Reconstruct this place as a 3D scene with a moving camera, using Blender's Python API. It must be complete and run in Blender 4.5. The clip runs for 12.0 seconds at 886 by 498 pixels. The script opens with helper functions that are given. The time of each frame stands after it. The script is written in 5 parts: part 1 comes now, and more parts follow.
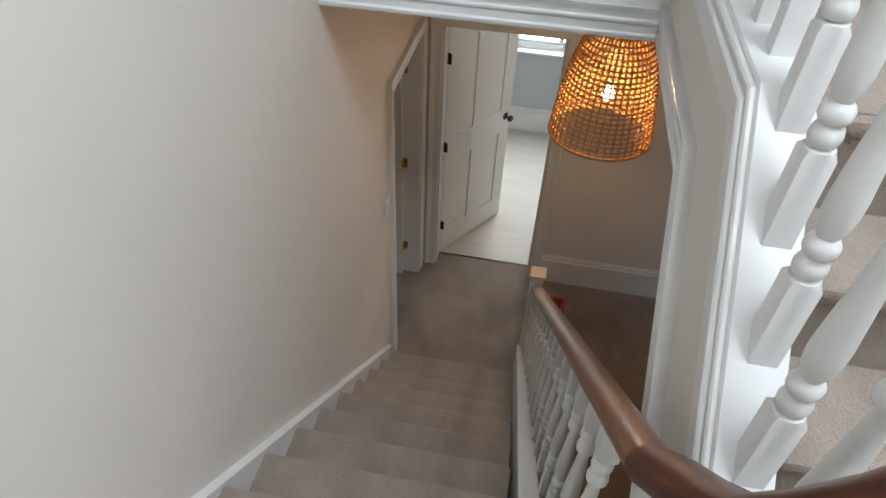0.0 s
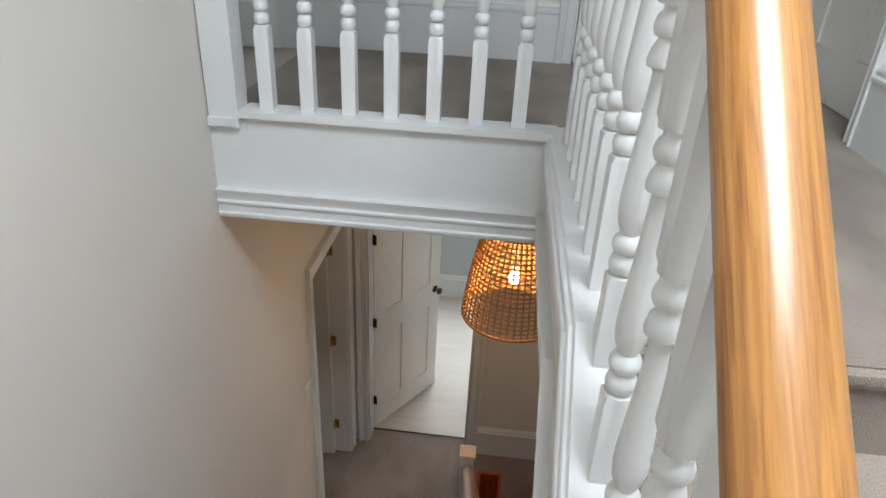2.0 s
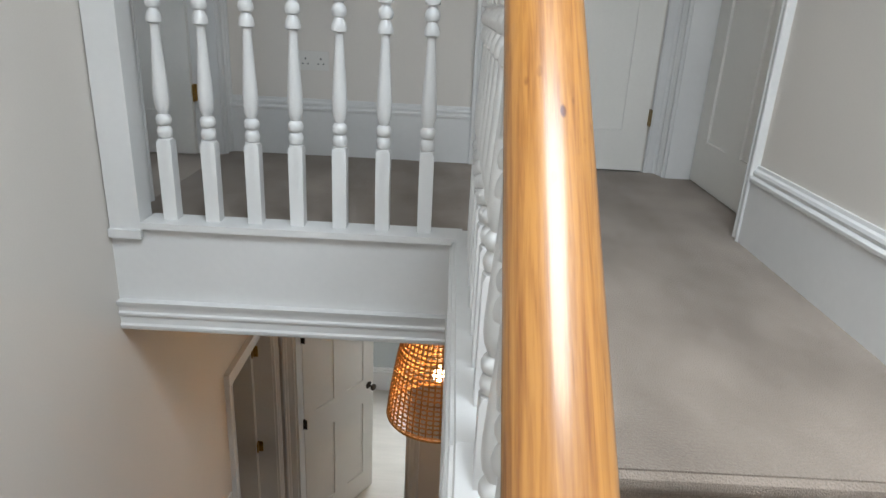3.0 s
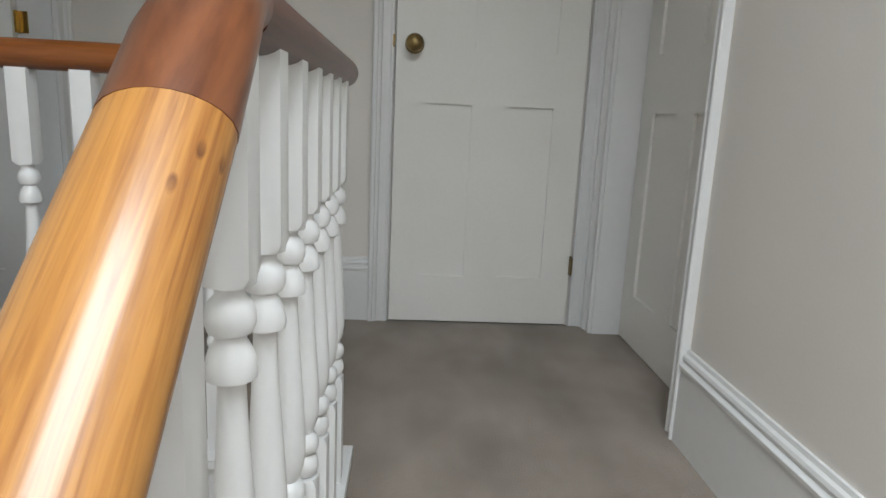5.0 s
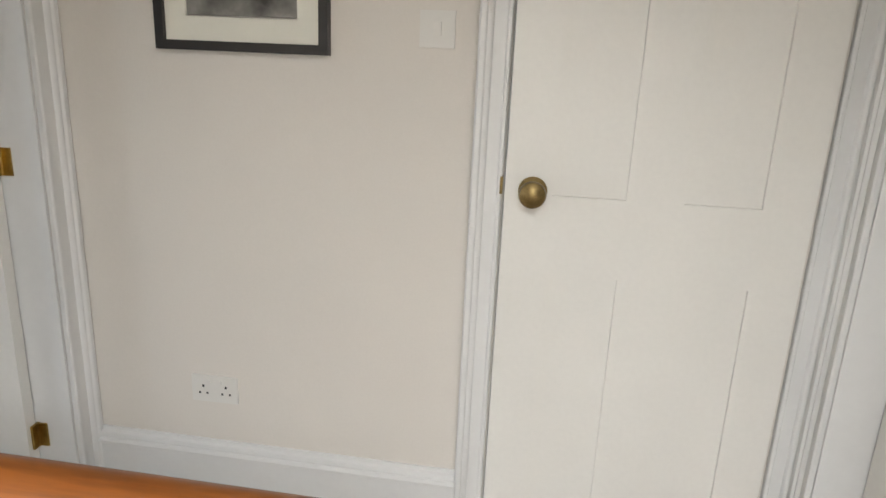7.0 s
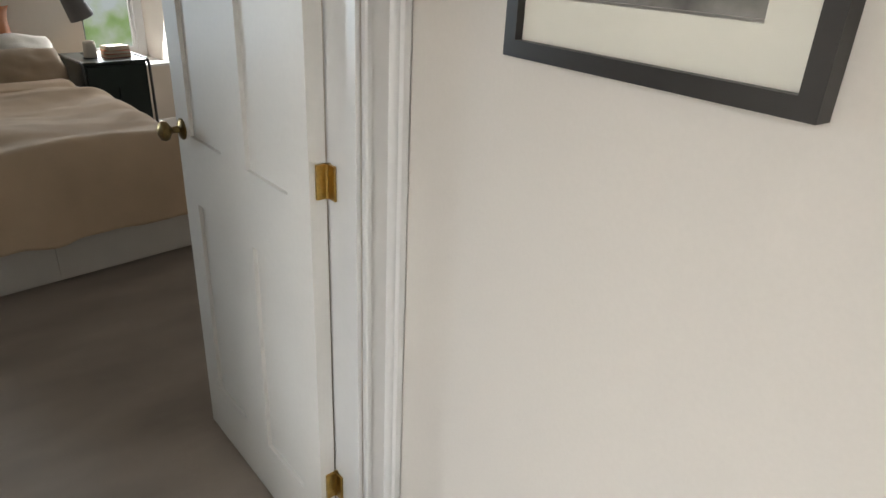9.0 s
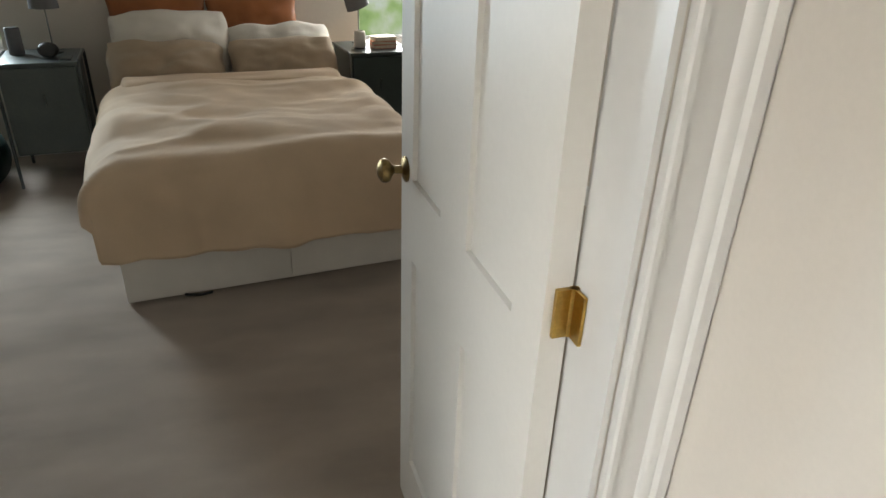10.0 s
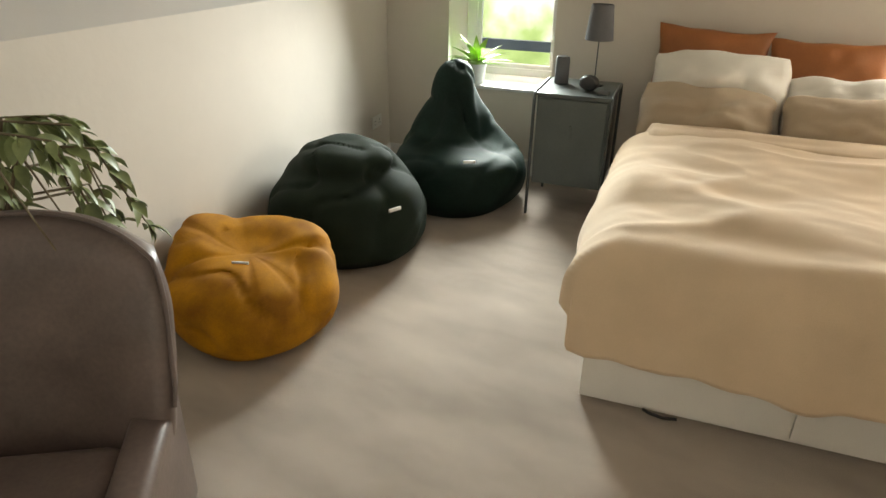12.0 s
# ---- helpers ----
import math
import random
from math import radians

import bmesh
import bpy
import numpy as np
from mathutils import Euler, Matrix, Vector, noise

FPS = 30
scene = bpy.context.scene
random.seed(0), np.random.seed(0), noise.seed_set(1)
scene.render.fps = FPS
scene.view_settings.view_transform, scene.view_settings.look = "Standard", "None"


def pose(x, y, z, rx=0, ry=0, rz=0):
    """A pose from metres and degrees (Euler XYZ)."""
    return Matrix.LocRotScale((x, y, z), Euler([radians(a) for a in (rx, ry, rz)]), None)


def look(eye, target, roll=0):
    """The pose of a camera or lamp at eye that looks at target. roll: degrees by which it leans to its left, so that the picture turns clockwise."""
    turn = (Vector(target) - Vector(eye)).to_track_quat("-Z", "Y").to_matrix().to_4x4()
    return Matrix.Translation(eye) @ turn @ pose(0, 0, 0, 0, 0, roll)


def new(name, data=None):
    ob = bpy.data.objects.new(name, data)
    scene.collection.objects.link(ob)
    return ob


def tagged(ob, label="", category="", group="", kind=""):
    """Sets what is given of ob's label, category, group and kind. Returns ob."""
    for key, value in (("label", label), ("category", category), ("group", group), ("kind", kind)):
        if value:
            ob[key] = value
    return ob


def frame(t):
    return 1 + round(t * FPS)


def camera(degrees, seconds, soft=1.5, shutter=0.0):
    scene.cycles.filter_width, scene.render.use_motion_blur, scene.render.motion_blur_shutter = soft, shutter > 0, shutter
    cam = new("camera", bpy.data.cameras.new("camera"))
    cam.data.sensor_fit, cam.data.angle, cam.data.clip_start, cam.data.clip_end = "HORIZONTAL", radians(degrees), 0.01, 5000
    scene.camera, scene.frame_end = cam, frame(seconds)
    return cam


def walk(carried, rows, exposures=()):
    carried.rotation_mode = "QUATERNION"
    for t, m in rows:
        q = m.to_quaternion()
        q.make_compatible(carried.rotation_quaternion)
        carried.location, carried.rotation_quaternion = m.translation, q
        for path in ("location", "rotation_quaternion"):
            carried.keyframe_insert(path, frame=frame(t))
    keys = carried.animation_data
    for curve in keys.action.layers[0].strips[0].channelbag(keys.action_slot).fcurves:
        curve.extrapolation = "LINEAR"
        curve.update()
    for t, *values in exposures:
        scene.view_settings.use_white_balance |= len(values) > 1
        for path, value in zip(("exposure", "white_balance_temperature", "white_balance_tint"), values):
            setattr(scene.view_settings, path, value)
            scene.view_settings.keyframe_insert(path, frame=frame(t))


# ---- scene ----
cam = camera(68.6, 12.0)
PATH = [
    (0, (0.772, -2.059, 0.492), (0.548, -0.587, -0.843), 2.8),
    (0.5, (0.819, -2.044, 0.532), (0.575, -0.518, -0.737), 2.7),
    (1, (0.856, -2.025, 0.579), (0.614, -0.423, -0.595), 2.7),
    (1.5, (0.885, -2.0, 0.618), (0.675, -0.32, -0.446), 2.8),
    (2, (0.956, -1.984, 0.643), (0.808, -0.226, -0.300), 2.9),
    (2.5, (1.02, -1.967, 0.674), (0.947, -0.144, -0.145), 3.0),
    (4.5, (1.237, -1.726, 0.811), (1.352, 0.223, 0.375), 2.66),
    (5, (1.315, -1.472, 0.866), (1.432, 0.48, 0.458), 2.69),
    (5.5, (1.38, -1.199, 0.955), (1.49, 0.765, 0.577), 2.41),
    (6, (1.364, -0.967, 1.068), (1.423, 1.001, 0.697), 2.18),
    (6.5, (1.341, -0.755, 1.238), (1.288, 1.2, 0.818), 2.17),
    (6.7, (1.330, -0.66, 1.325), (1.218, 1.277, 0.847), 2.3),
    (8.5, (1.23, 0.313, 1.539), (-0.011, 1.682, 0.773), 3.0),
    (9, (1.074, 0.496, 1.567), (-0.379, 1.589, 0.735), 3.0),
    (9.5, (0.834, 0.622, 1.573), (-0.786, 1.394, 0.688), 2.1),
    (10, (0.583, 0.712, 1.591), (-1.147, 1.154, 0.69), 2.1),
    (10.5, (0.348, 0.727, 1.603), (-1.43, 0.84, 0.696), 1.6),
    (11, (0.152, 0.625, 1.622), (-1.621, 0.413, 0.722), 1.4),
    (11.2, (0.076, 0.593, 1.61), (-1.679, 0.239, 0.719), 0.8),
    (11.5, (-0.012, 0.54, 1.628), (-1.718, -0.004, 0.738), 1.2),
    (12, (-0.148, 0.467, 1.615), (-1.718, -0.4, 0.73), 0.9),
]
walk(cam, [(t, look(eye, target, roll)) for t, eye, target, roll in PATH],
     [(0, -0.05, 6300, 10), (1.5, -0.06, 6350, 10), (2.5, -0.15, 6350, 10), (4.5, -0.45, 6600, 10), (5.0, -0.4, 6600, 10), (5.5, 0.0, 7100, 11), (6.0, 0.32, 7600, 13), (6.5, 0.42, 7300, 14),
      (8.5, 0.78, 7000, 13), (9.0, 0.82, 7000, 13), (9.5, 1.05, 7250, 12), (10.5, 1.40, 7150, 11), (11.0, 1.8, 7800, 12), (11.5, 2.05, 8200, 12), (12.0, 2.3, 8500, 12)])

# ---- light ----
world = bpy.data.worlds.new("sky")
scene.world = world
world.use_nodes = True
wt = world.node_tree
sky = wt.nodes.new("ShaderNodeTexSky")
sky.sky_type, sky.sun_disc, sky.sun_elevation, sky.sun_rotation = "NISHITA", False, radians(48), radians(200)
wt.links.new(sky.outputs[0], wt.nodes["Background"].inputs[0])
wt.nodes["Background"].inputs[1].default_value = 0.12
sun = new("sun", bpy.data.lights.new("sun", "SUN"))
sun.data.energy, sun.data.angle, sun.data.color = 0.9, radians(20), (1, 0.95, 0.88)
sun.matrix_world = look((0, 0, 20), (3, 6, 0))


def window_light(name, eye, target, w, h, watts, color):
    lamp = new(name, bpy.data.lights.new(name, "AREA"))
    lamp.data.shape, lamp.data.size, lamp.data.size_y = "RECTANGLE", w, h
    lamp.data.energy, lamp.data.color = watts, color
    lamp.matrix_world = look(eye, target)
    return lamp


COOL = (0.90, 0.96, 1.0)
window_light("stair_rooflight", (1.45, -2.0, 2.46), (1.45, -2.0, 0), 1.0, 1.25, 86, (0.83, 0.93, 1.0)).data.spread = radians(152)
window_light("bed_window_light_1", (-4.388, -1.446, 1.18), (-1.7, -0.8, 0.0), 0.6, 1.0, 12.5, (0.68, 0.85, 1.0)).data.spread = radians(104)
window_light("bed_window_light_2", (-4.903, 1.641, 1.15), (-1.6, 1.4, 0.0), 0.5, 1.0, 15, (0.86, 0.94, 1.0))
window_light("far_room_window_light", (0.9, 4.2, -1.75), (0.9, 0, -2.3), 1.1, 1.0, 42, COOL)

# ---- materials ----


def nodes_of(name):
    m = bpy.data.materials.new(name)
    m.use_nodes = True
    return m, m.node_tree, m.node_tree.nodes["Principled BSDF"]


def mat(name, color, rough=0.5, metal=0.0, var=0.06, scale=3.0, fine=60.0, bump=0.05, dist=0.002, stretch=(1, 1, 1), coat=0.0, var2=None, sheen=0.0, grain=0.8, gloss=0.5):
    """Paint, cloth or metal: colour varied at two scales, with fine relief."""
    m, t, p = nodes_of(name)
    tc = t.nodes.new("ShaderNodeTexCoord")
    mp = t.nodes.new("ShaderNodeMapping")
    mp.inputs["Scale"].default_value = stretch
    t.links.new(tc.outputs["Object"], mp.inputs[0])
    big, small = t.nodes.new("ShaderNodeTexNoise"), t.nodes.new("ShaderNodeTexNoise")
    big.inputs["Scale"].default_value, small.inputs["Scale"].default_value = scale, fine
    big.inputs["Detail"].default_value, small.inputs["Detail"].default_value = 4, 3
    for n in (big, small):
        t.links.new(mp.outputs[0], n.inputs["Vector"])
    ramp = t.nodes.new("ShaderNodeValToRGB")
    dark = [c * (1 - var) for c in color] if var2 is None else list(var2)
    lite = [min(1, c * (1 + var)) for c in color]
    ramp.color_ramp.elements[0].position, ramp.color_ramp.elements[1].position = 0.32, 0.68
    ramp.color_ramp.elements[0].color, ramp.color_ramp.elements[1].color = (*dark, 1), (*lite, 1)
    t.links.new(big.outputs["Fac"], ramp.inputs[0])
    mix = t.nodes.new("ShaderNodeMix")
    mix.data_type, mix.blend_type = "RGBA", "MULTIPLY"
    mix.inputs[0].default_value = min(1, var * 4)
    r2 = t.nodes.new("ShaderNodeValToRGB")
    r2.color_ramp.elements[0].position, r2.color_ramp.elements[1].position = 0.3, 0.7
    r2.color_ramp.elements[0].color, r2.color_ramp.elements[1].color = (grain, grain, grain, 1), (1, 1, 1, 1)
    t.links.new(small.outputs["Fac"], r2.inputs[0])
    t.links.new(ramp.outputs[0], mix.inputs[6])
    t.links.new(r2.outputs[0], mix.inputs[7])
    t.links.new(mix.outputs[2], p.inputs["Base Color"])
    b = t.nodes.new("ShaderNodeBump")
    b.inputs["Strength"].default_value, b.inputs["Distance"].default_value = bump, dist
    t.links.new(small.outputs["Fac"], b.inputs["Height"])
    t.links.new(b.outputs[0], p.inputs["Normal"])
    p.inputs["Roughness"].default_value, p.inputs["Metallic"].default_value = rough, metal
    p.inputs["Coat Weight"].default_value = coat
    p.inputs["Coat Roughness"].default_value = 0.12
    p.inputs["Sheen Weight"].default_value = sheen
    p.inputs["Specular IOR Level"].default_value = gloss
    return m


def wood(name, light, dark, rough=0.25, coat=0.5, stretch=(14, 14, 1.2), knots=False):
    """Varnished timber, its grain along the local z axis."""
    m, t, p = nodes_of(name)
    tc = t.nodes.new("ShaderNodeTexCoord")
    mp = t.nodes.new("ShaderNodeMapping")
    mp.inputs["Scale"].default_value = stretch
    t.links.new(tc.outputs["Object"], mp.inputs[0])
    n1, n2 = t.nodes.new("ShaderNodeTexNoise"), t.nodes.new("ShaderNodeTexNoise")
    n1.inputs["Scale"].default_value, n1.inputs["Detail"].default_value, n1.inputs["Distortion"].default_value = 2.2, 7, 1.1
    n2.inputs["Scale"].default_value, n2.inputs["Detail"].default_value = 11, 4
    t.links.new(mp.outputs[0], n1.inputs["Vector"])
    t.links.new(mp.outputs[0], n2.inputs["Vector"])
    add = t.nodes.new("ShaderNodeMath")
    add.operation = "MULTIPLY_ADD"
    add.inputs[1].default_value = 0.35
    t.links.new(n2.outputs["Fac"], add.inputs[0])
    t.links.new(n1.outputs["Fac"], add.inputs[2])
    ramp = t.nodes.new("ShaderNodeValToRGB")
    ramp.color_ramp.elements[0].position, ramp.color_ramp.elements[1].position = 0.45, 0.78
    ramp.color_ramp.elements[0].color, ramp.color_ramp.elements[1].color = (*dark, 1), (*light, 1)
    t.links.new(add.outputs[0], ramp.inputs[0])
    out = ramp.outputs[0]
    if knots:
        mk = t.nodes.new("ShaderNodeMapping")
        mk.inputs["Scale"].default_value = (1, 1, 0.4)
        t.links.new(tc.outputs["Object"], mk.inputs[0])
        v = t.nodes.new("ShaderNodeTexVoronoi")
        v.inputs["Scale"].default_value = 58
        t.links.new(mk.outputs[0], v.inputs["Vector"])
        kr = t.nodes.new("ShaderNodeValToRGB")
        kr.color_ramp.elements[0].position, kr.color_ramp.elements[1].position = 0.12, 0.21
        kr.color_ramp.elements[0].color, kr.color_ramp.elements[1].color = (0.25, 0.14, 0.08, 1), (1, 1, 1, 1)
        t.links.new(v.outputs["Distance"], kr.inputs[0])
        mx = t.nodes.new("ShaderNodeMix")
        mx.data_type, mx.blend_type = "RGBA", "MULTIPLY"
        patch = t.nodes.new("ShaderNodeTexNoise")
        patch.inputs["Scale"].default_value = 7
        t.links.new(tc.outputs["Object"], patch.inputs["Vector"])
        pr = t.nodes.new("ShaderNodeValToRGB")
        pr.color_ramp.elements[0].position, pr.color_ramp.elements[1].position = 0.52, 0.60
        t.links.new(patch.outputs["Fac"], pr.inputs[0])
        t.links.new(pr.outputs[0], mx.inputs[0])
        t.links.new(out, mx.inputs[6])
        t.links.new(kr.outputs[0], mx.inputs[7])
        out = mx.outputs[2]
    t.links.new(out, p.inputs["Base Color"])
    b = t.nodes.new("ShaderNodeBump")
    b.inputs["Strength"].default_value, b.inputs["Distance"].default_value = 0.12, 0.001
    t.links.new(n2.outputs["Fac"], b.inputs["Height"])
    t.links.new(b.outputs[0], p.inputs["Normal"])
    p.inputs["Roughness"].default_value, p.inputs["Coat Weight"].default_value = rough, coat
    p.inputs["Specular IOR Level"].default_value = 0.35
    p.inputs["Coat Roughness"].default_value = 0.2
    return m


def glow(name, color, strength):
    m, t, p = nodes_of(name)
    p.inputs["Base Color"].default_value = (*color, 1)
    p.inputs["Emission Color"].default_value = (*color, 1)
    p.inputs["Emission Strength"].default_value = strength
    return m


PAINT = mat("wall_paint", (0.68, 0.637, 0.588), 0.75, var=0.03, scale=0.9, fine=140, bump=0.06, dist=0.001)
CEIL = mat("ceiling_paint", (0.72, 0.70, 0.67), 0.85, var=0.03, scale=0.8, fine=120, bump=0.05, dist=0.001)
# the ceiling paint again, with the slope's shade put into its colour
CEIL_SHADED = mat("shaded_ceiling_paint", (0.60, 0.58, 0.56), 0.85, var=0.03, scale=0.8, fine=120, bump=0.05, dist=0.001)
ROOM = mat("bedroom_paint", (0.63, 0.575, 0.51), 0.8, var=0.04, scale=1.6, fine=26, bump=0.22, dist=0.004, grain=0.93)
GREYROOM = mat("far_room_paint", (0.50, 0.54, 0.55), 0.8, var=0.03, scale=1.0, fine=100)
GLOSS = mat("white_gloss_paint", (0.71, 0.707, 0.70), 0.34, var=0.03, scale=2.5, fine=45, bump=0.05, dist=0.001)
DOORW = mat("door_paint", (0.78, 0.76, 0.72), 0.42, var=0.03, scale=2.0, fine=70, bump=0.06, dist=0.001)
CARPET = mat("carpet", (0.345, 0.282, 0.232), 0.95, var=0.12, scale=4.2, fine=330, bump=1.0, dist=0.006, stretch=(1, 0.6, 1), var2=(0.235, 0.186, 0.148), sheen=0.15, grain=0.4)
CARPET_B = mat("bedroom_carpet", (0.53, 0.44, 0.365), 0.95, var=0.12, scale=2.4, fine=330, bump=0.9, dist=0.006, stretch=(1.7, 0.7, 1), var2=(0.40, 0.325, 0.265), sheen=0.25, grain=0.55)
PALE = mat("pale_floor", (0.58, 0.54, 0.48), 0.6, var=0.06, scale=3, fine=60, stretch=(1, 6, 1), bump=0.05)
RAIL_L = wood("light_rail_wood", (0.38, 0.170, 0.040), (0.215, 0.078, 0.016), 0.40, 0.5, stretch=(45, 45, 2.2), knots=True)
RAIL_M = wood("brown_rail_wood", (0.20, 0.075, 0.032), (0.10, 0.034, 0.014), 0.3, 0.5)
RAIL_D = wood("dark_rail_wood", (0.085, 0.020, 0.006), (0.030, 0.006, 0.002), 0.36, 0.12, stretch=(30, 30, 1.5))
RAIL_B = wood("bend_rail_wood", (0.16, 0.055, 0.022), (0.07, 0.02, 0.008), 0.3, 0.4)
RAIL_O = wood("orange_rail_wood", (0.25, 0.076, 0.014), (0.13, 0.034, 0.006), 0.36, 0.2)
BRASS = mat("brass", (0.52, 0.34, 0.10), 0.3, 1.0, var=0.2, scale=30, fine=200)
AGED = mat("aged_brass", (0.30, 0.21, 0.09), 0.38, 1.0, var=0.3, scale=30, fine=200)
BRONZE = mat("dark_bronze", (0.06, 0.045, 0.035), 0.4, 0.8, var=0.2, scale=30, fine=200)
BLACK = mat("black_frame", (0.022, 0.019, 0.017), 0.35, var=0.1, scale=6, fine=90)
MOUNT = mat("mount_card", (0.74, 0.72, 0.64), 0.9, var=0.02)
PLASTIC = mat("white_plastic", (0.71, 0.69, 0.655), 0.3, var=0.02)
HOLE = mat("socket_slot", (0.03, 0.03, 0.03), 0.6, var=0.05)

# ---- building helpers ----


def box(bm, x0, x1, y0, y1, z0, z1, m=None):
    vs = [bm.verts.new((x, y, z)) for z in (z0, z1) for x, y in ((x0, y0), (x1, y0), (x1, y1), (x0, y1))]
    for f in ((3, 2, 1, 0), (4, 5, 6, 7), (0, 1, 5, 4), (1, 2, 6, 5), (2, 3, 7, 6), (3, 0, 4, 7)):
        bm.faces.new([vs[i] for i in f])
    if m is not None:
        bmesh.ops.transform(bm, matrix=m, verts=vs)
    return vs


def extrude(bm, outline, depth, m=None):
    """A prism: the outline in local x, y, along local z."""
    a = [bm.verts.new((x, y, 0)) for x, y in outline]
    b = [bm.verts.new((x, y, depth)) for x, y in outline]
    n = len(outline)
    bm.faces.new(a[::-1])
    bm.faces.new(b)
    for i in range(n):
        bm.faces.new((a[i], a[(i + 1) % n], b[(i + 1) % n], b[i]))
    if m is not None:
        bmesh.ops.transform(bm, matrix=m, verts=a + b)
    return a + b


def lathe(bm, profile, seg=16, m=None):
    """A turned body from (radius, z) pairs."""
    rings = []
    for r, z in profile:
        rings.append([bm.verts.new((r * math.cos(2 * math.pi * i / seg), r * math.sin(2 * math.pi * i / seg), z)) for i in range(seg)])
    for a, b in zip(rings, rings[1:]):
        for i in range(seg):
            bm.faces.new((a[i], a[(i + 1) % seg], b[(i + 1) % seg], b[i]))
    bm.faces.new(rings[0][::-1])
    bm.faces.new(rings[-1])
    vs = [v for r in rings for v in r]
    if m is not None:
        bmesh.ops.transform(bm, matrix=m, verts=vs)
    return vs


def tube(bm, pts, r, seg=14, flat=1.0):
    """A rounded bar along pts; r may be a list. flat < 1 lowers the section."""
    pts = [Vector(p) for p in pts]
    rs = r if isinstance(r, (list, tuple)) else [r] * len(pts)
    rings, side = [], None
    for i, p in enumerate(pts):
        d = (pts[min(i + 1, len(pts) - 1)] - pts[max(i - 1, 0)]).normalized()
        if side is None:
            side = d.cross(Vector((0, 0, 1)))
            side = side.normalized() if side.length > 1e-3 else Vector((1, 0, 0))
        side = (side - d * side.dot(d)).normalized()
        up = side.cross(d)
        rings.append([bm.verts.new(p + rs[i] * (math.cos(2 * math.pi * k / seg) * side + flat * math.sin(2 * math.pi * k / seg) * up)) for k in range(seg)])
    for a, b in zip(rings, rings[1:]):
        for k in range(seg):
            bm.faces.new((a[k], a[(k + 1) % seg], b[(k + 1) % seg], b[k]))
    bm.faces.new(rings[0][::-1])
    bm.faces.new(rings[-1])


def mesh_of(name, bm, material, smooth=None):
    bmesh.ops.recalc_face_normals(bm, faces=bm.faces)
    me = bpy.data.meshes.new(name)
    if smooth is not None:
        for f in bm.faces:
            f.smooth = True
        for e in bm.edges:
            if len(e.link_faces) == 2 and e.calc_face_angle(0) > radians(smooth):
                e.smooth = False
    bm.to_mesh(me)
    bm.free()
    me.materials.append(material)
    return me


def part(name, bm, material, parent=None, label="", smooth=None):
    ob = new(name, mesh_of(name, bm, material, smooth))
    ob.parent = parent
    if label:
        tagged(ob, label)
    return ob


def thing(name, m, label, category, group=""):
    ob = new(name)
    ob.empty_display_size = 0.1
    ob.matrix_world = m
    return tagged(ob, label, category, group)


def fixed(name, bm, material, label="", category="", smooth=None):
    """A piece of the setting."""
    return tagged(part(name, bm, material, None, "", smooth), label, category, "", "structure")


def soften(bm, width=0.004, seg=2):
    es = [e for e in bm.edges if len(e.link_faces) == 2 and e.calc_face_angle(0) > 0.6]
    bmesh.ops.bevel(bm, geom=es, offset=width, segments=seg, affect="EDGES", profile=0.5, clamp_overlap=True)


def wall(name, p0, p1, z0, z1, thick, material, holes=(), label=""):
    """A wall whose face runs from p0 to p1, its body on the left of that way; holes are (u0, u1, z0, z1)."""
    d = Vector((p1[0] - p0[0], p1[1] - p0[1]))
    m = Matrix.Translation((p0[0], p0[1], 0)) @ Matrix.Rotation(math.atan2(d.y, d.x), 4, "Z")
    us = sorted({0.0, d.length, *(h[0] for h in holes), *(h[1] for h in holes)})
    zs = sorted({z0, z1, *(h[2] for h in holes), *(h[3] for h in holes)})
    nu, nz = len(us) - 1, len(zs) - 1
    solid = [[not any(h[0] < (us[i] + us[i + 1]) / 2 < h[1] and h[2] < (zs[k] + zs[k + 1]) / 2 < h[3] for h in holes) for k in range(nz)] for i in range(nu)]
    bm = bmesh.new()
    grid = {}

    def v(i, j, k):
        if (i, j, k) not in grid:
            grid[i, j, k] = bm.verts.new((us[i], j * thick, zs[k]))
        return grid[i, j, k]
    full = lambda i, k: 0 <= i < nu and 0 <= k < nz and solid[i][k]
    for i in range(nu):
        for k in range(nz):
            if not solid[i][k]:
                continue
            bm.faces.new((v(i, 0, k), v(i + 1, 0, k), v(i + 1, 0, k + 1), v(i, 0, k + 1)))
            bm.faces.new((v(i, 1, k), v(i, 1, k + 1), v(i + 1, 1, k + 1), v(i + 1, 1, k)))
            if not full(i - 1, k):
                bm.faces.new((v(i, 0, k), v(i, 0, k + 1), v(i, 1, k + 1), v(i, 1, k)))
            if not full(i + 1, k):
                bm.faces.new((v(i + 1, 0, k), v(i + 1, 1, k), v(i + 1, 1, k + 1), v(i + 1, 0, k + 1)))
            if not full(i, k - 1):
                bm.faces.new((v(i, 0, k), v(i, 1, k), v(i + 1, 1, k), v(i + 1, 0, k)))
            if not full(i, k + 1):
                bm.faces.new((v(i, 0, k + 1), v(i + 1, 0, k + 1), v(i + 1, 1, k + 1), v(i, 1, k + 1)))
    bmesh.ops.transform(bm, matrix=m, verts=bm.verts)
    return fixed(name, bm, material, label or "painted plaster wall", "wall")


def along(p0, p1, z):
    """A frame whose z axis runs from p0 to p1 and whose y axis is up; x points to the right of that way."""
    d = Vector((p1[0] - p0[0], p1[1] - p0[1], 0)).normalized()
    x = Vector((d.y, -d.x, 0))
    m = Matrix((x, (0, 0, 1), d)).transposed().to_4x4()
    m.translation = (p0[0], p0[1], z)
    return m, math.hypot(p1[0] - p0[0], p1[1] - p0[1])


